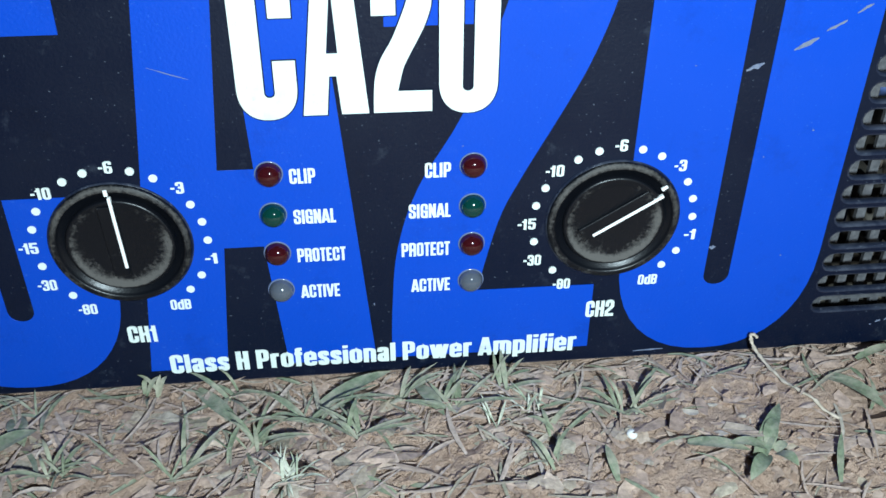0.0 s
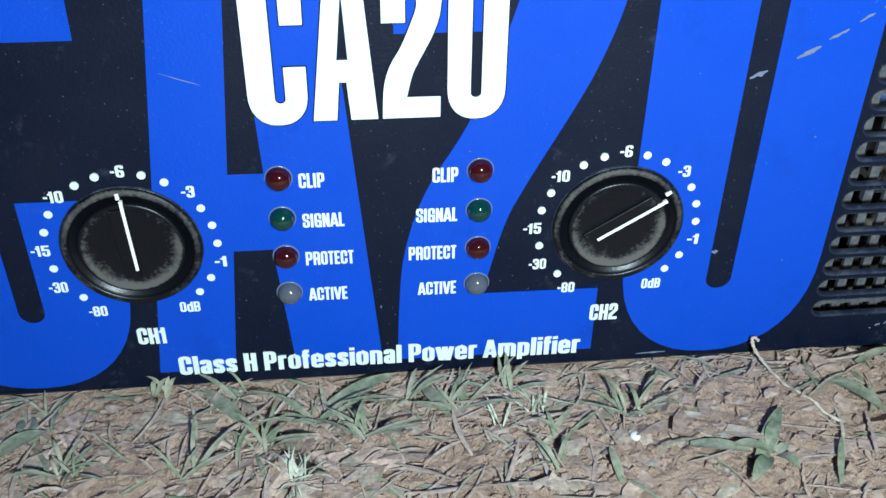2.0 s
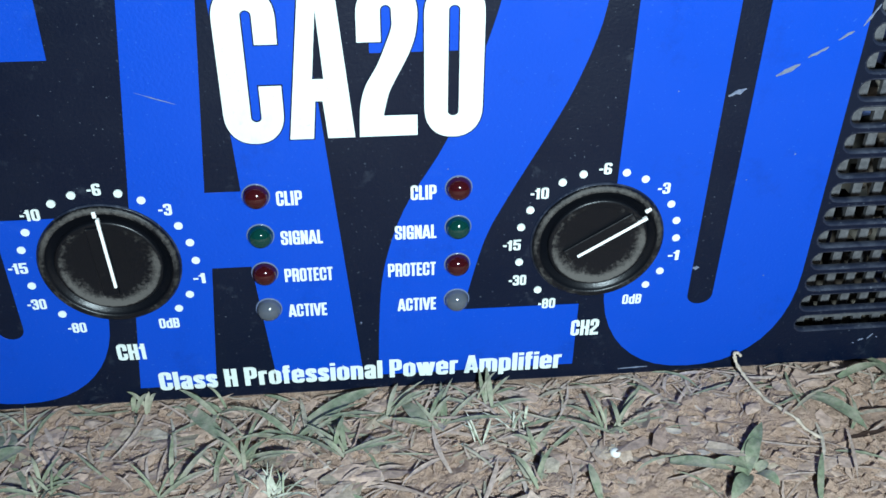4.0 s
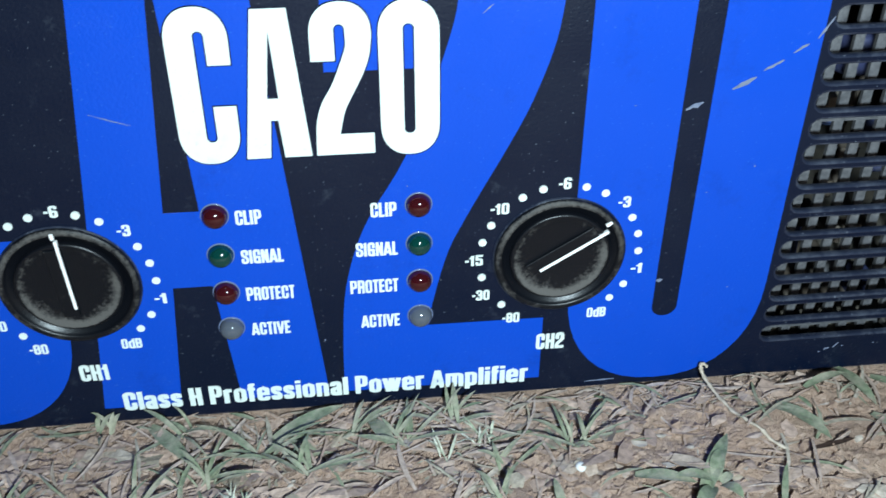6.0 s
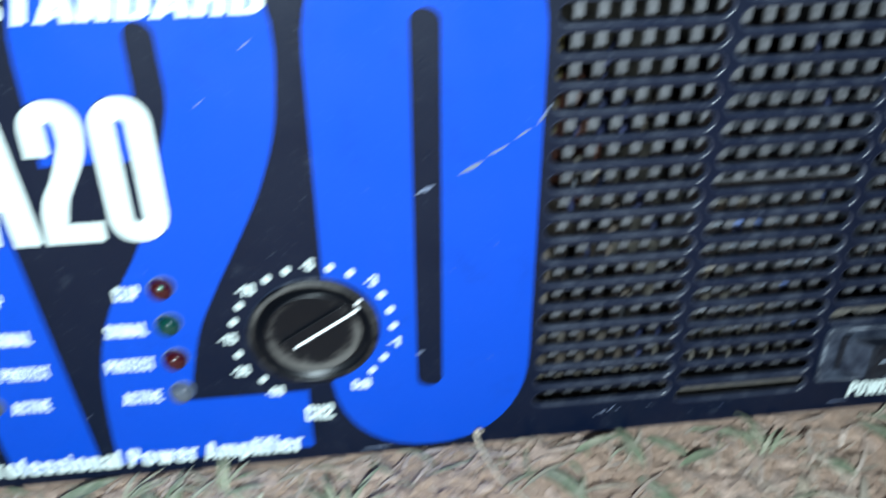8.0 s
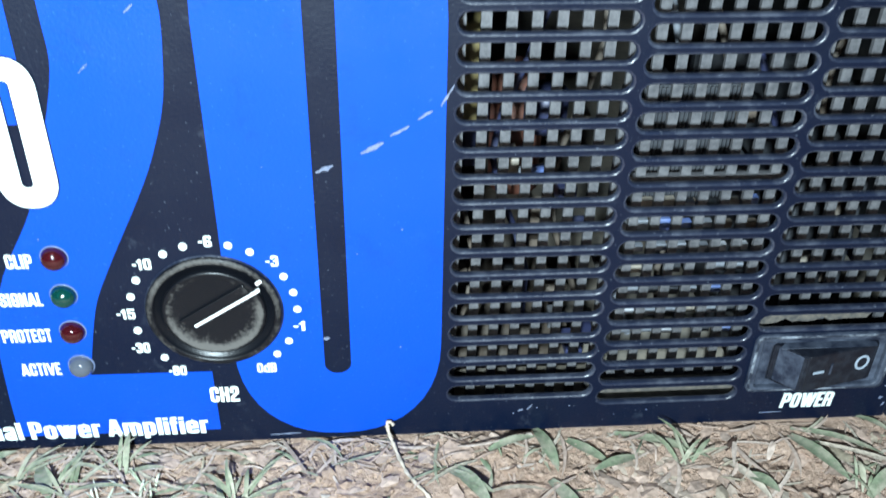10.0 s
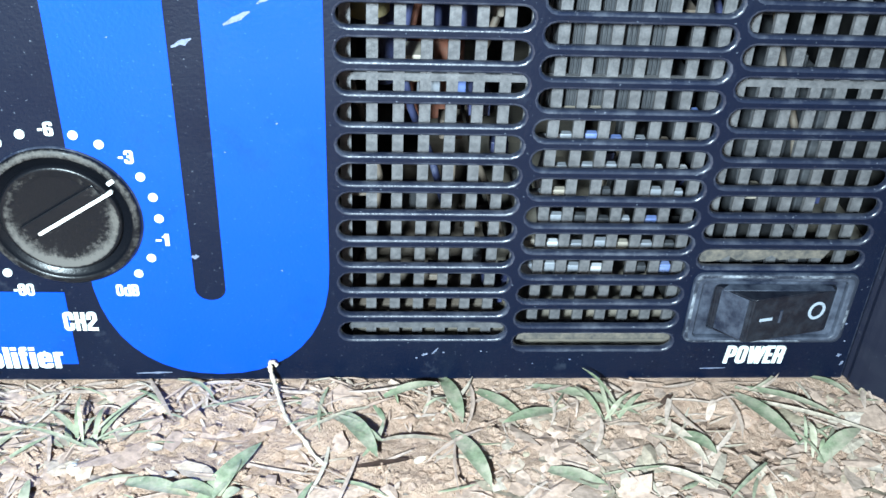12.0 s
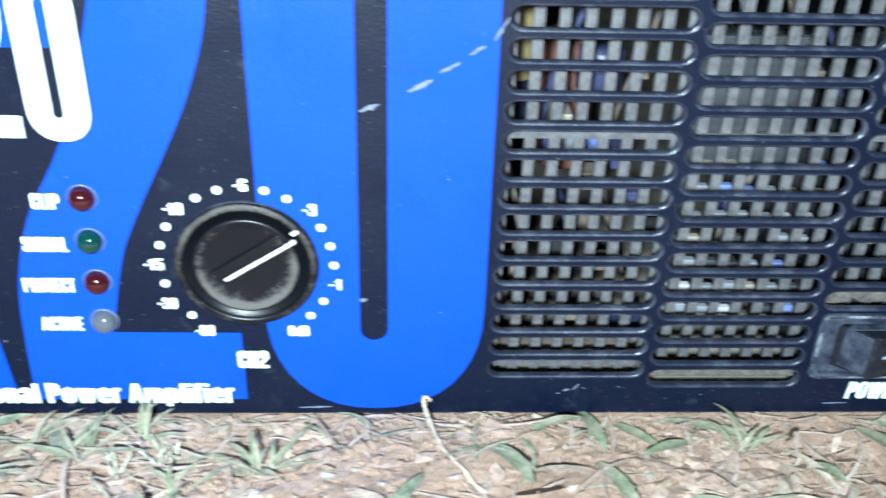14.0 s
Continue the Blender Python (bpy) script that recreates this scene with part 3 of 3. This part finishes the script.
part("vent_lip", box(122.8, 155.0, 3.8, 7.0, 5.5, 7.3, 0.3), TAN, amp)


def winding(x, y, z, r, h, mat, name, label):
    bm = turned([(0, 0), (r * 0.85, 0), (r, 0.6), (r, h - 0.6), (r * 0.85, h), (0, h)], 0, 0, 24)
    bm.transform(Matrix.Translation((x * MM, y * MM, z * MM)) @ Matrix.Rotation(math.pi / 2, 4, "X"))
    part(name, bm, mat, amp, label, True)


winding(110, 46, 34.0, 6.0, 30, COPPER, "coil", "copper-red winding inside the case")
winding(99, 48, 40.0, 5.0, 24, CAPBLUE, "capacitor", "dark blue can inside the case")
winding(96, 30, 60.0, 4.5, 22, AMBER, "capacitor", "yellowish can inside the case")
winding(113, 28, 58.0, 4.5, 9, CAPBLUE, "capacitor", "blue can inside the case")
sink = part("heat_sink", box(154, 186, 60, 63, 4, 60, 0.3), FIN, amp, "dull aluminium heat sink inside the case")
for j in range(5):
    part("fin", box(156 + 6.6 * j, 157.8 + 6.6 * j, 24, 60, 6 + 2 * (j % 3), 50 + 6 * (j % 2), 0.3), FIN, sink)
part("circuit_board", box(90, 122, 14, 90, 5.0, 6.6), BOARD, amp, "brown circuit board inside the case")
clutter = random.Random(31)
for j in range(30):
    x, y, z = clutter.uniform(92, 186), clutter.uniform(13, 26), clutter.uniform(4, 72)
    w, h, d = clutter.uniform(1.2, 4.5), clutter.uniform(1.0, 5.0), clutter.uniform(2, 8)
    part("component", box(x, x + w, y, y + d, z, z + h, 0.2), clutter.choice((FIN, BOARD, STEEL, INNER, GRILLE, CAPBLUE, BOARD)), amp)
# small added blocks, mostly pale, imitating patches of light seen between the bars
for row in range(3, 10):
    for j in range(6, 13):
        if clutter.random() < 0.82:
            x, z = 97.5 + 4.43 * j + clutter.uniform(1.2, 1.7), 8.05 + PITCH * row - 8.3 + clutter.uniform(-0.4, 0.4)
            part("lit_patch", box(x, x + clutter.uniform(2.2, 3.0), 11.0, 12.5, z, z + clutter.uniform(1.4, 2.2), 0.15), clutter.choice((WHITISH, WHITISH, PALE, PALE, PALE, PALE, PALE, FIN, STEEL, STEEL, BOARD, CAPLIGHT)), amp)
ribbed = part("ribbed_plate", box(124.5, 147.0, 13.6, 15.0, 49.0, 74.0, 0.2), FIN, amp, "finely ribbed grey plate inside the case")
rib = mesh_from(box(0, 0.45, 13.0, 13.7, 49.2, 73.8), "rib")
for j in range(26):
    part("rib", rib, FIN, ribbed).location.x = (124.9 + 0.85 * j) * MM
part("label_plate", box(106, 110.5, 33, 34, 42, 46, 0.2), PALE, amp)
part("label_plate", box(112, 115.5, 33, 34, 42, 46, 0.2), CAPLIGHT, amp)
for j in range(7):
    cu = bpy.data.curves.new("wire", "CURVE")
    cu.dimensions, cu.bevel_depth, cu.bevel_resolution = "3D", 0.8 * MM, 2
    sp = cu.splines.new("POLY")
    sp.points.add(9)
    x, y = 94 + 13.5 * j, 20 + 5 * (j % 3)
    for i, p in enumerate(sp.points):
        p.co = ((x + 5 * math.sin(0.9 * i + j)) * MM, -(8 + 11 * i) * MM, -(y + 3 * math.cos(0.7 * i + 2 * j)) * MM, 1)
    me = baked(cu)
    me.transform(Matrix.Rotation(math.pi, 4, "X") @ Matrix.Translation((0, -0.0, 0)))
    lo = min(v.co.z for v in me.vertices)
    front = min(v.co.y for v in me.vertices)
    me.transform(Matrix.Translation((0, y * MM - front, 8 * MM - lo)))
    part("wire", me, (BOARD, CAPBLUE, BOARD, PALE)[j % 4], amp, "", True)


# scratches and chips in the paint
def scratch(x, z, length, width, angle):
    n, loop = 5, []
    if length < 0.9:
        length, width = 0.6 * length, 0.6 * width
    rnd = random.Random(int(x * 37 + z * 11))
    for side in (1, -1):
        for i in range(n + 1):
            u = i / n if side > 0 else 1 - i / n
            loop.append(((u - 0.5) * length, side * width * 0.5 * (0.25 + rnd.random()) * (math.sin(math.pi * min(max(u, 0.08), 0.92)))))
    c, s = math.cos(radians(angle)), math.sin(radians(angle))
    part("scratch", slab([[(x + u * c - v * s, z + u * s + v * c) for u, v in loop]], -0.2, 0.0), SCRATCH, amp)


for args in ((68.9, 65.4, 3.4, 1.3, 25), (77.4, 69.4, 4.6, 1.2, 28), (82.2, 72.6, 3.8, 1.0, 30), (86.6, 75.6, 3.0, 0.7, 32), (90.4, 79.2, 4.5, 0.5, 60), (67.4, 26.8, 1.3, 0.9, 4), (39.8, 95.0, 2.2, 0.35, 42),
             (57.5, 0.9, 6.5, 0.35, 2), (82.5, 52.2, 0.6, 0.6, 0), (-0.2, 17.2, 0.5, 1.5, 0)):
    scratch(*args)
for args in ((186.6, 12.5, 0.8, 0.6, 30), (188.2, 3.0, 1.2, 0.5, 60), (187.4, 8.4, 0.6, 0.6, 0), (163, 1.8, 5.0, 0.3, 2), (135, 4.0, 0.7, 0.5, 0), (128, 3.0, 0.5, 0.4, 0), (107.5, 5.2, 1.2, 0.6, 20), (109.4, 6.0, 1.8, 0.5, 50), (106.0, 4.4, 0.8, 0.5, 0), (111.0, 5.7, 0.7, 0.5, 0),
             (82.0, 24.0, 0.5, 0.5, 0), (74.0, 47.0, 0.5, 0.4, 0), (58.0, 66.0, 0.5, 0.4, 0), (31.0, 85.0, 2.4, 0.25, 42), (17.0, 52.0, 0.5, 0.4, 0), (-33.0, 68.0, 7.0, 0.2, -20), (187.2, 5.0, 1.0, 0.8, 20), (118, 6.0, 0.6, 0.4, 0)):
    scratch(*args)


# ---- plants and litter ----
def strip(verts, faces, base, way, length, width, arch, droop, rnd, fold=0.25, seg=7, curl=0.0):
    """One grass blade: a folded, tapered, arched strip. base in metres, way: its heading in degrees; the rest in millimetres."""
    heading, start = radians(way), len(verts)
    side = rnd.uniform(-0.5, 0.5) * curl
    p = Vector(base)
    for i in range(seg + 1):
        u = i / seg
        h = heading + side * u
        fwd = Vector((math.cos(h), math.sin(h), 0))
        if i:
            p = p + fwd * (length * MM / seg)
        rise = 0.6 * arch * math.sin(math.pi * min(1.0, u * 0.9 + 0.02)) + 0.6 * droop * u
        w = width * 0.5 * (math.sin(math.pi * (0.12 + 0.88 * u)) ** 0.7 if u < 1 else 0.04)
        across = Vector((-math.sin(h), math.cos(h), 0)) * (w * MM)
        mid = p + Vector((0, 0, rise * MM))
        lift = Vector((0, 0, fold * w * MM))
        verts.extend((mid + across + lift, mid, mid - across + lift))
    for i in range(seg):
        a = start + 3 * i
        faces.extend(((a, a + 1, a + 4, a + 3), (a + 1, a + 2, a + 5, a + 4)))


def blades(name, rows, mat, seed, label="", category="", parent=None, lift=0.0):
    rnd = random.Random(seed)
    verts, faces = [], []
    for x, y, way, length, width, arch, droop in rows:
        strip(verts, faces, (x * MM, y * MM, soil_height(x * MM, y * MM) + 0.0006 + lift * MM), way, length, width, arch, droop, rnd, curl=0.5)
    me = bpy.data.meshes.new(name)
    me.from_pydata([tuple(v) for v in verts], [], faces)
    ob = part(name, me, mat, parent, smooth=True)
    return tagged(ob, label, category) if category else ob


def leaf(x0, y0, x1, y1, width, arch, tip, label="green grass leaf lying on the soil", mat=None, cat="leaf", lift=0.0):
    way, length = math.degrees(math.atan2(y1 - y0, x1 - x0)), math.hypot(x1 - x0, y1 - y0)
    ob = blades("grass_leaf", [(x0, y0, way, length, width * 0.8, arch * 0.65, tip)], mat or GREEN, int(x0 * 7 + y0 * 3), label, cat, lift=lift)
    ob["group"] = "single leaves on the soil"
    return ob


for row in ((69, -34, 79, -19, 4.0, 3, 3), (58, -27, 69, -31, 3.6, 2.5, 1), (92, -12, 100, -23, 4.2, 2.5, 1), (111, 0, 115, -13, 3.6, 2.5, 1), (112, -15, 119, -28, 4.0, 2.5, 0.5), (128, -24, 138, -31, 4.0, 3, 1),
            (166, -5, 172, -20, 4.2, 4, 1), (176, -23, 185, -15, 3.6, 3, 2), (153, -15, 159, -20, 3.6, 2.5, 1), (183, 0, 189, -6, 2.0, 2, 1), (128, -2, 148, -8, 3.0, 2, 0.5), (167, -3, 184, -12, 2.2, 4, 1),
            (91, -13, 99, -21, 2.8, 2, 1)):
    leaf(*row)
for row in ((-37, -3, -28, -16, 4.0, 2, 1), (-72, -7, -69, -16, 5.0, 2.5, 1), (-76, -18, -66, -13, 5.0, 3, 2), (-13, -9, 3, -3, 4.2, 3.5, 4), (-8, -6, -4, -15, 4.2, 2.5, 1),
            (8, -6, 12, -16, 4.0, 2.5, 1), (2, -34, -7, -29, 3.0, 2, 1), (43, -34, 42, -26, 2.2, 2, 2), (84, -38, 87, -27, 1.6, 2, 3), (131, -10, 121, -14, 3.0, 2, 1), (100, -8, 110, -4, 2.6, 2, 1), (117, -3, 125, -12, 3.2, 2, 1)):
    leaf(*row)


def stalk(points, thick, label):
    """A dry bent stalk: a knobbly tube through these points, in millimetres."""
    line = [Vector(p) for p in flowing(points, 6)]
    bm, rings = bmesh.new(), []
    for i, p in enumerate(line):
        way = (line[min(i + 1, len(line) - 1)] - line[max(i - 1, 0)]).normalized()
        side = way.cross(Vector((0, 0, 1))).normalized()
        up = side.cross(way)
        r = thick * (0.75 + 0.35 * math.sin(2.1 * i) * math.cos(0.7 * i))
        ground = soil_height(p.x * MM, p.y * MM) / MM
        rings.append([bm.verts.new((p + Vector((0, 0, max(0.0, ground))) + r * (side * math.cos(a) + 0.7 * up * math.sin(a))) * MM) for a in (2 * math.pi * k / 7 for k in range(7))])
    for a, b in zip(rings, rings[1:]):
        for k in range(7):
            bm.faces.new((a[k], a[(k + 1) % 7], b[(k + 1) % 7], b[k]))
    bm.faces.new(rings[0])
    bm.faces.new(rings[-1])
    tagged(part("dry_stalk", bm, PALESTEM, smooth=True), label, "stalk")


stalk([(80.4, -1.9, 4.0), (79.6, -1.6, 4.7), (79.0, -1.6, 4.3), (79.4, -3.0, 2.6), (80.4, -5.6, 1.5), (82.0, -10.5, 0.8), (84.2, -15.5, 0.6), (87.2, -20.0, 0.5), (90.0, -23.5, 0.4)], 0.55, "pale hooked dry stalk leaning on the amplifier")
chip = box(-3.6, 3.6, -2.6, 2.6, -0.5, 0.7, 0.25, m=Matrix.Translation((0.1895, -0.0125, soil_height(0.1895, -0.0125) + 0.0009)) @ Matrix.Rotation(0.35, 4, "Z") @ Matrix.Rotation(0.12, 4, "X"))
tagged(part("wood_chip", chip, FLAKE), "flat grey-brown wood chip on the soil", "wood chip")
for row in ((36, -17, 19, -36, 1.6, 2, 0.3), (160, -20, 152, -36, 2.2, 4, 0.5), (163, -21, 166, -36, 2.2, 3, 0.5), (150, -10, 158, -22, 2.6, 3, 0.5), (147, -24, 156, -30, 2.0, 2, 0.5), (168, -6, 190, -20, 1.6, 3, 2)):
    leaf(*row, "pale dry stalk lying on the soil", PALESTEM, "stalk")
leaf(160, -10, 162, -6.5, 1.8, 3, 3, "curled pink-brown dry leaf", STRAW, "leaf")
leaf(151, -8, 154.5, -6, 1.5, 1.5, 2, "black rotted leaf scrap", BURNT, "leaf")
leaf(95, -24, 105, -23.5, 1.5, 0.5, 0.2, "black rotted leaf scrap", BURNT, "leaf")
leaf(-20, -25, -12, -27, 2.2, 1.0, 0.2, "black rotted leaf scrap", BURNT, "leaf")

weed = empty("broadleaf_weed", "small green weed with broad pointed leaves in soil", "weed")
for x, y, way, length, width, arch, tip in ((73, -30, 72, 7.5, 2.8, 1.5, 2), (73, -30, 170, 8, 2.5, 2, 2), (72.5, -31, 232, 9, 3.0, 2.5, 1), (74, -31, 300, 5, 2.6, 2, 1), (74, -30.5, 20, 3, 2.0, 1, 1)):
    blades("leaf", [(x, y, way, length, width, arch, tip)], GREEN, int(way), parent=weed)


def tuft(x, y, n, reach, seed, label="small green grass tuft growing in the soil", mat=None):
    rnd = random.Random(seed)
    rows = []
    for _ in range(n):
        px, py, way, far = x + rnd.uniform(-2, 2), y + rnd.uniform(-1.5, 1.5), rnd.gauss(90, 75), reach * rnd.uniform(0.45, 1.2)
        over = py + far * math.sin(radians(way)) + 1.0
        if over > 0:
            far = max(2.5, far - over)
        rows.append((px, py, way, far, rnd.uniform(0.45, 1.2) * (0.6 if mat else 1.0), rnd.uniform(0.5, 3.0), rnd.uniform(0.5, 6)))
    ob = blades("grass_tuft", rows, mat or GREEN, seed, label, "grass")
    ob["group"] = "grass tufts"


for i, (x, y, n, reach) in enumerate(((49, -17, 11, 11), (34, -20, 7, 11), (-14, -13, 12, 12), (-25, -20, 12, 12), (14, -13, 11, 12), (-30, -6, 7, 10), (-60, -24, 13, 8), (3, -9, 9, 11), (24, -8, 8, 11), (-46, -4, 6, 8),
                                      (141, -11, 8, 9), (-68, -6, 7, 9), (-5, -20, 8, 11), (176, -22, 5, 7), (-38, -27, 7, 10), (30, -30, 4, 8))):
    tuft(x, y, n, reach, 100 + i)

tuft(-18, -29, 26, 7, 171, "crumpled pale bleached grass tuft on the soil", PALEGREEN)
tuft(30, -14, 9, 6, 172, "pale bleached root tuft on the soil", PALEGREEN)
tuft(22, -18, 7, 6, 173, "pale bleached root tuft on the soil", PALEGREEN)

pebble = bmesh.new()
bmesh.ops.create_icosphere(pebble, subdivisions=2, radius=1.15 * MM)
for v in pebble.verts:
    v.co = Vector((v.co.x, v.co.y, v.co.z * 0.75)) * (1 + 0.15 * noise.noise(v.co * 900)) + Vector((0.0484, -0.0228, soil_height(0.0484, -0.0228) + 0.0006))
tagged(part("pebble", pebble, PEBBLE, smooth=True), "tiny white pebble on the soil", "pebble")


def litter(name, count, seed, mat, label, lengths, widths, rise, category):
    rnd = random.Random(seed)
    verts, faces = [], []
    while count:
        x, y = rnd.uniform(-0.125, 0.245), -0.07 * rnd.random() ** 1.25 - 0.0005
        thick = 0.25 + 0.75 * max(0.0, min(1.0, 0.5 + 1.6 * noise.noise(Vector((x * 28, y * 28, seed)))))
        if 0.03 < x < 0.10 and y < -0.012:
            thick *= 0.35
        elif x > 0.10:
            thick *= 0.5
        if rnd.random() > thick:
            continue
        count -= 1
        way, length = rnd.gauss(0, 55) + rnd.choice((0, 180)), rnd.uniform(*lengths)
        if y + length * MM * math.sin(radians(way)) > -0.0008:
            way = -abs(way % 360 - 180) if y > -0.004 else -way
            if y + length * MM * math.sin(radians(way)) > -0.0005:
                way = rnd.uniform(190, 350)
        strip(verts, faces, (x, y, soil_height(x, y) + rnd.uniform(0.0001, 0.0012)), way, length, rnd.uniform(*widths), rnd.uniform(0, rise), rnd.uniform(-0.2, rise), rnd, rnd.uniform(-0.5, 0.6), 4, 1.6)
    me = bpy.data.meshes.new(name)
    me.from_pydata([tuple(v) for v in verts], [], faces)
    tagged(part(name, me, mat, smooth=True), label, category, kind="stuff")


litter("dead_grass", 780, 5, STRAW, "dry straw-coloured dead grass scattered on the soil", (4, 15), (0.3, 1.1), 1.0, "grass")
litter("leaf_crumbs", 1300, 6, FLAKE, "crumbled dry leaf fibres on the soil", (2.0, 8), (0.2, 0.7), 0.5, "litter")
litter("fresh_grass", 170, 7, GREEN, "thin green grass blades among the straw", (4, 13), (0.4, 1.2), 1.8, "grass")


def flakes(count, seed):
    """Flat trampled scraps of leaf and crust: ragged, slightly cupped plates that lie tilted on the soil."""
    rnd = random.Random(seed)
    verts, faces = [], []
    for _ in range(count):
        x, y, a = rnd.uniform(-0.11, 0.23), -0.06 * rnd.random() - 0.0015, len(verts)
        size = 0.0005 + 0.0022 * rnd.random() ** 2.5
        long, way, n = rnd.uniform(1.0, 2.6), rnd.gauss(0.25, 0.7), rnd.choice((6, 7, 8))
        tilt = Matrix.Rotation(rnd.uniform(-0.34, 0.16), 3, "X") @ Matrix.Rotation(rnd.uniform(-0.25, 0.25), 3, "Y") @ Matrix.Rotation(way, 3, "Z")
        thick = 0.66 + 1.3 * noise.noise(Vector((x * 34, y * 34, 4.0)))
        if y + size * long > -0.0005 or rnd.random() > thick * (0.5 if 0.03 < x < 0.1 and y < -0.014 else 1.0):
            continue
        base = Vector((x, y, soil_height(x, y) + rnd.uniform(-0.0001, 0.0006)))
        cup = rnd.uniform(-0.25, 0.3) * size
        verts.append(tuple(base + tilt @ Vector((0, 0, cup))))
        for i in range(n):
            turn, reach = 2 * math.pi * (i + rnd.uniform(-0.25, 0.25)) / n, size * rnd.uniform(0.65, 1.15)
            verts.append(tuple(base + tilt @ Vector((reach * long * math.cos(turn), reach * math.sin(turn), rnd.uniform(-0.12, 0.12) * size))))
        for i in range(n):
            faces.append((a, a + 1 + i, a + 1 + (i + 1) % n))
    me = bpy.data.meshes.new("trampled_scraps")
    me.from_pydata(verts, [], faces)
    tagged(part("trampled_scraps", me, FLAKE), "flat trampled scraps of leaf and soil crust", "litter", kind="stuff")


flakes(7600, 21)


def crumbs(count, seed):
    """Small soil clods lying about: flattened, uneven eight-sided lumps."""
    rnd = random.Random(seed)
    verts, faces = [], []
    for _ in range(count):
        x, y, a = rnd.uniform(-0.105, 0.225), -0.058 * rnd.random() - 0.001, len(verts)
        size, z = 0.0012 * rnd.random() ** 2 + 0.00035, soil_height(x, y)
        for i in range(4):
            turn = math.pi / 2 * i + rnd.uniform(-0.4, 0.4)
            reach = size * rnd.uniform(0.6, 1.5)
            verts.append((x + reach * math.cos(turn), y + reach * math.sin(turn), z + size * rnd.uniform(-0.1, 0.4)))
        verts.append((x + size * rnd.uniform(-0.4, 0.4), y + size * rnd.uniform(-0.4, 0.4), z + size * rnd.uniform(0.5, 1.1)))
        verts.append((x, y, z - size))
        for i in range(4):
            j = (i + 1) % 4
            faces.extend(((a + i, a + j, a + 4), (a + j, a + i, a + 5)))
    me = bpy.data.meshes.new("soil_crumbs")
    me.from_pydata(verts, [], faces)
    tagged(part("soil_crumbs", me, SOIL), "loose crumbs of dry brown soil", "soil", kind="stuff")


crumbs(3600, 12)
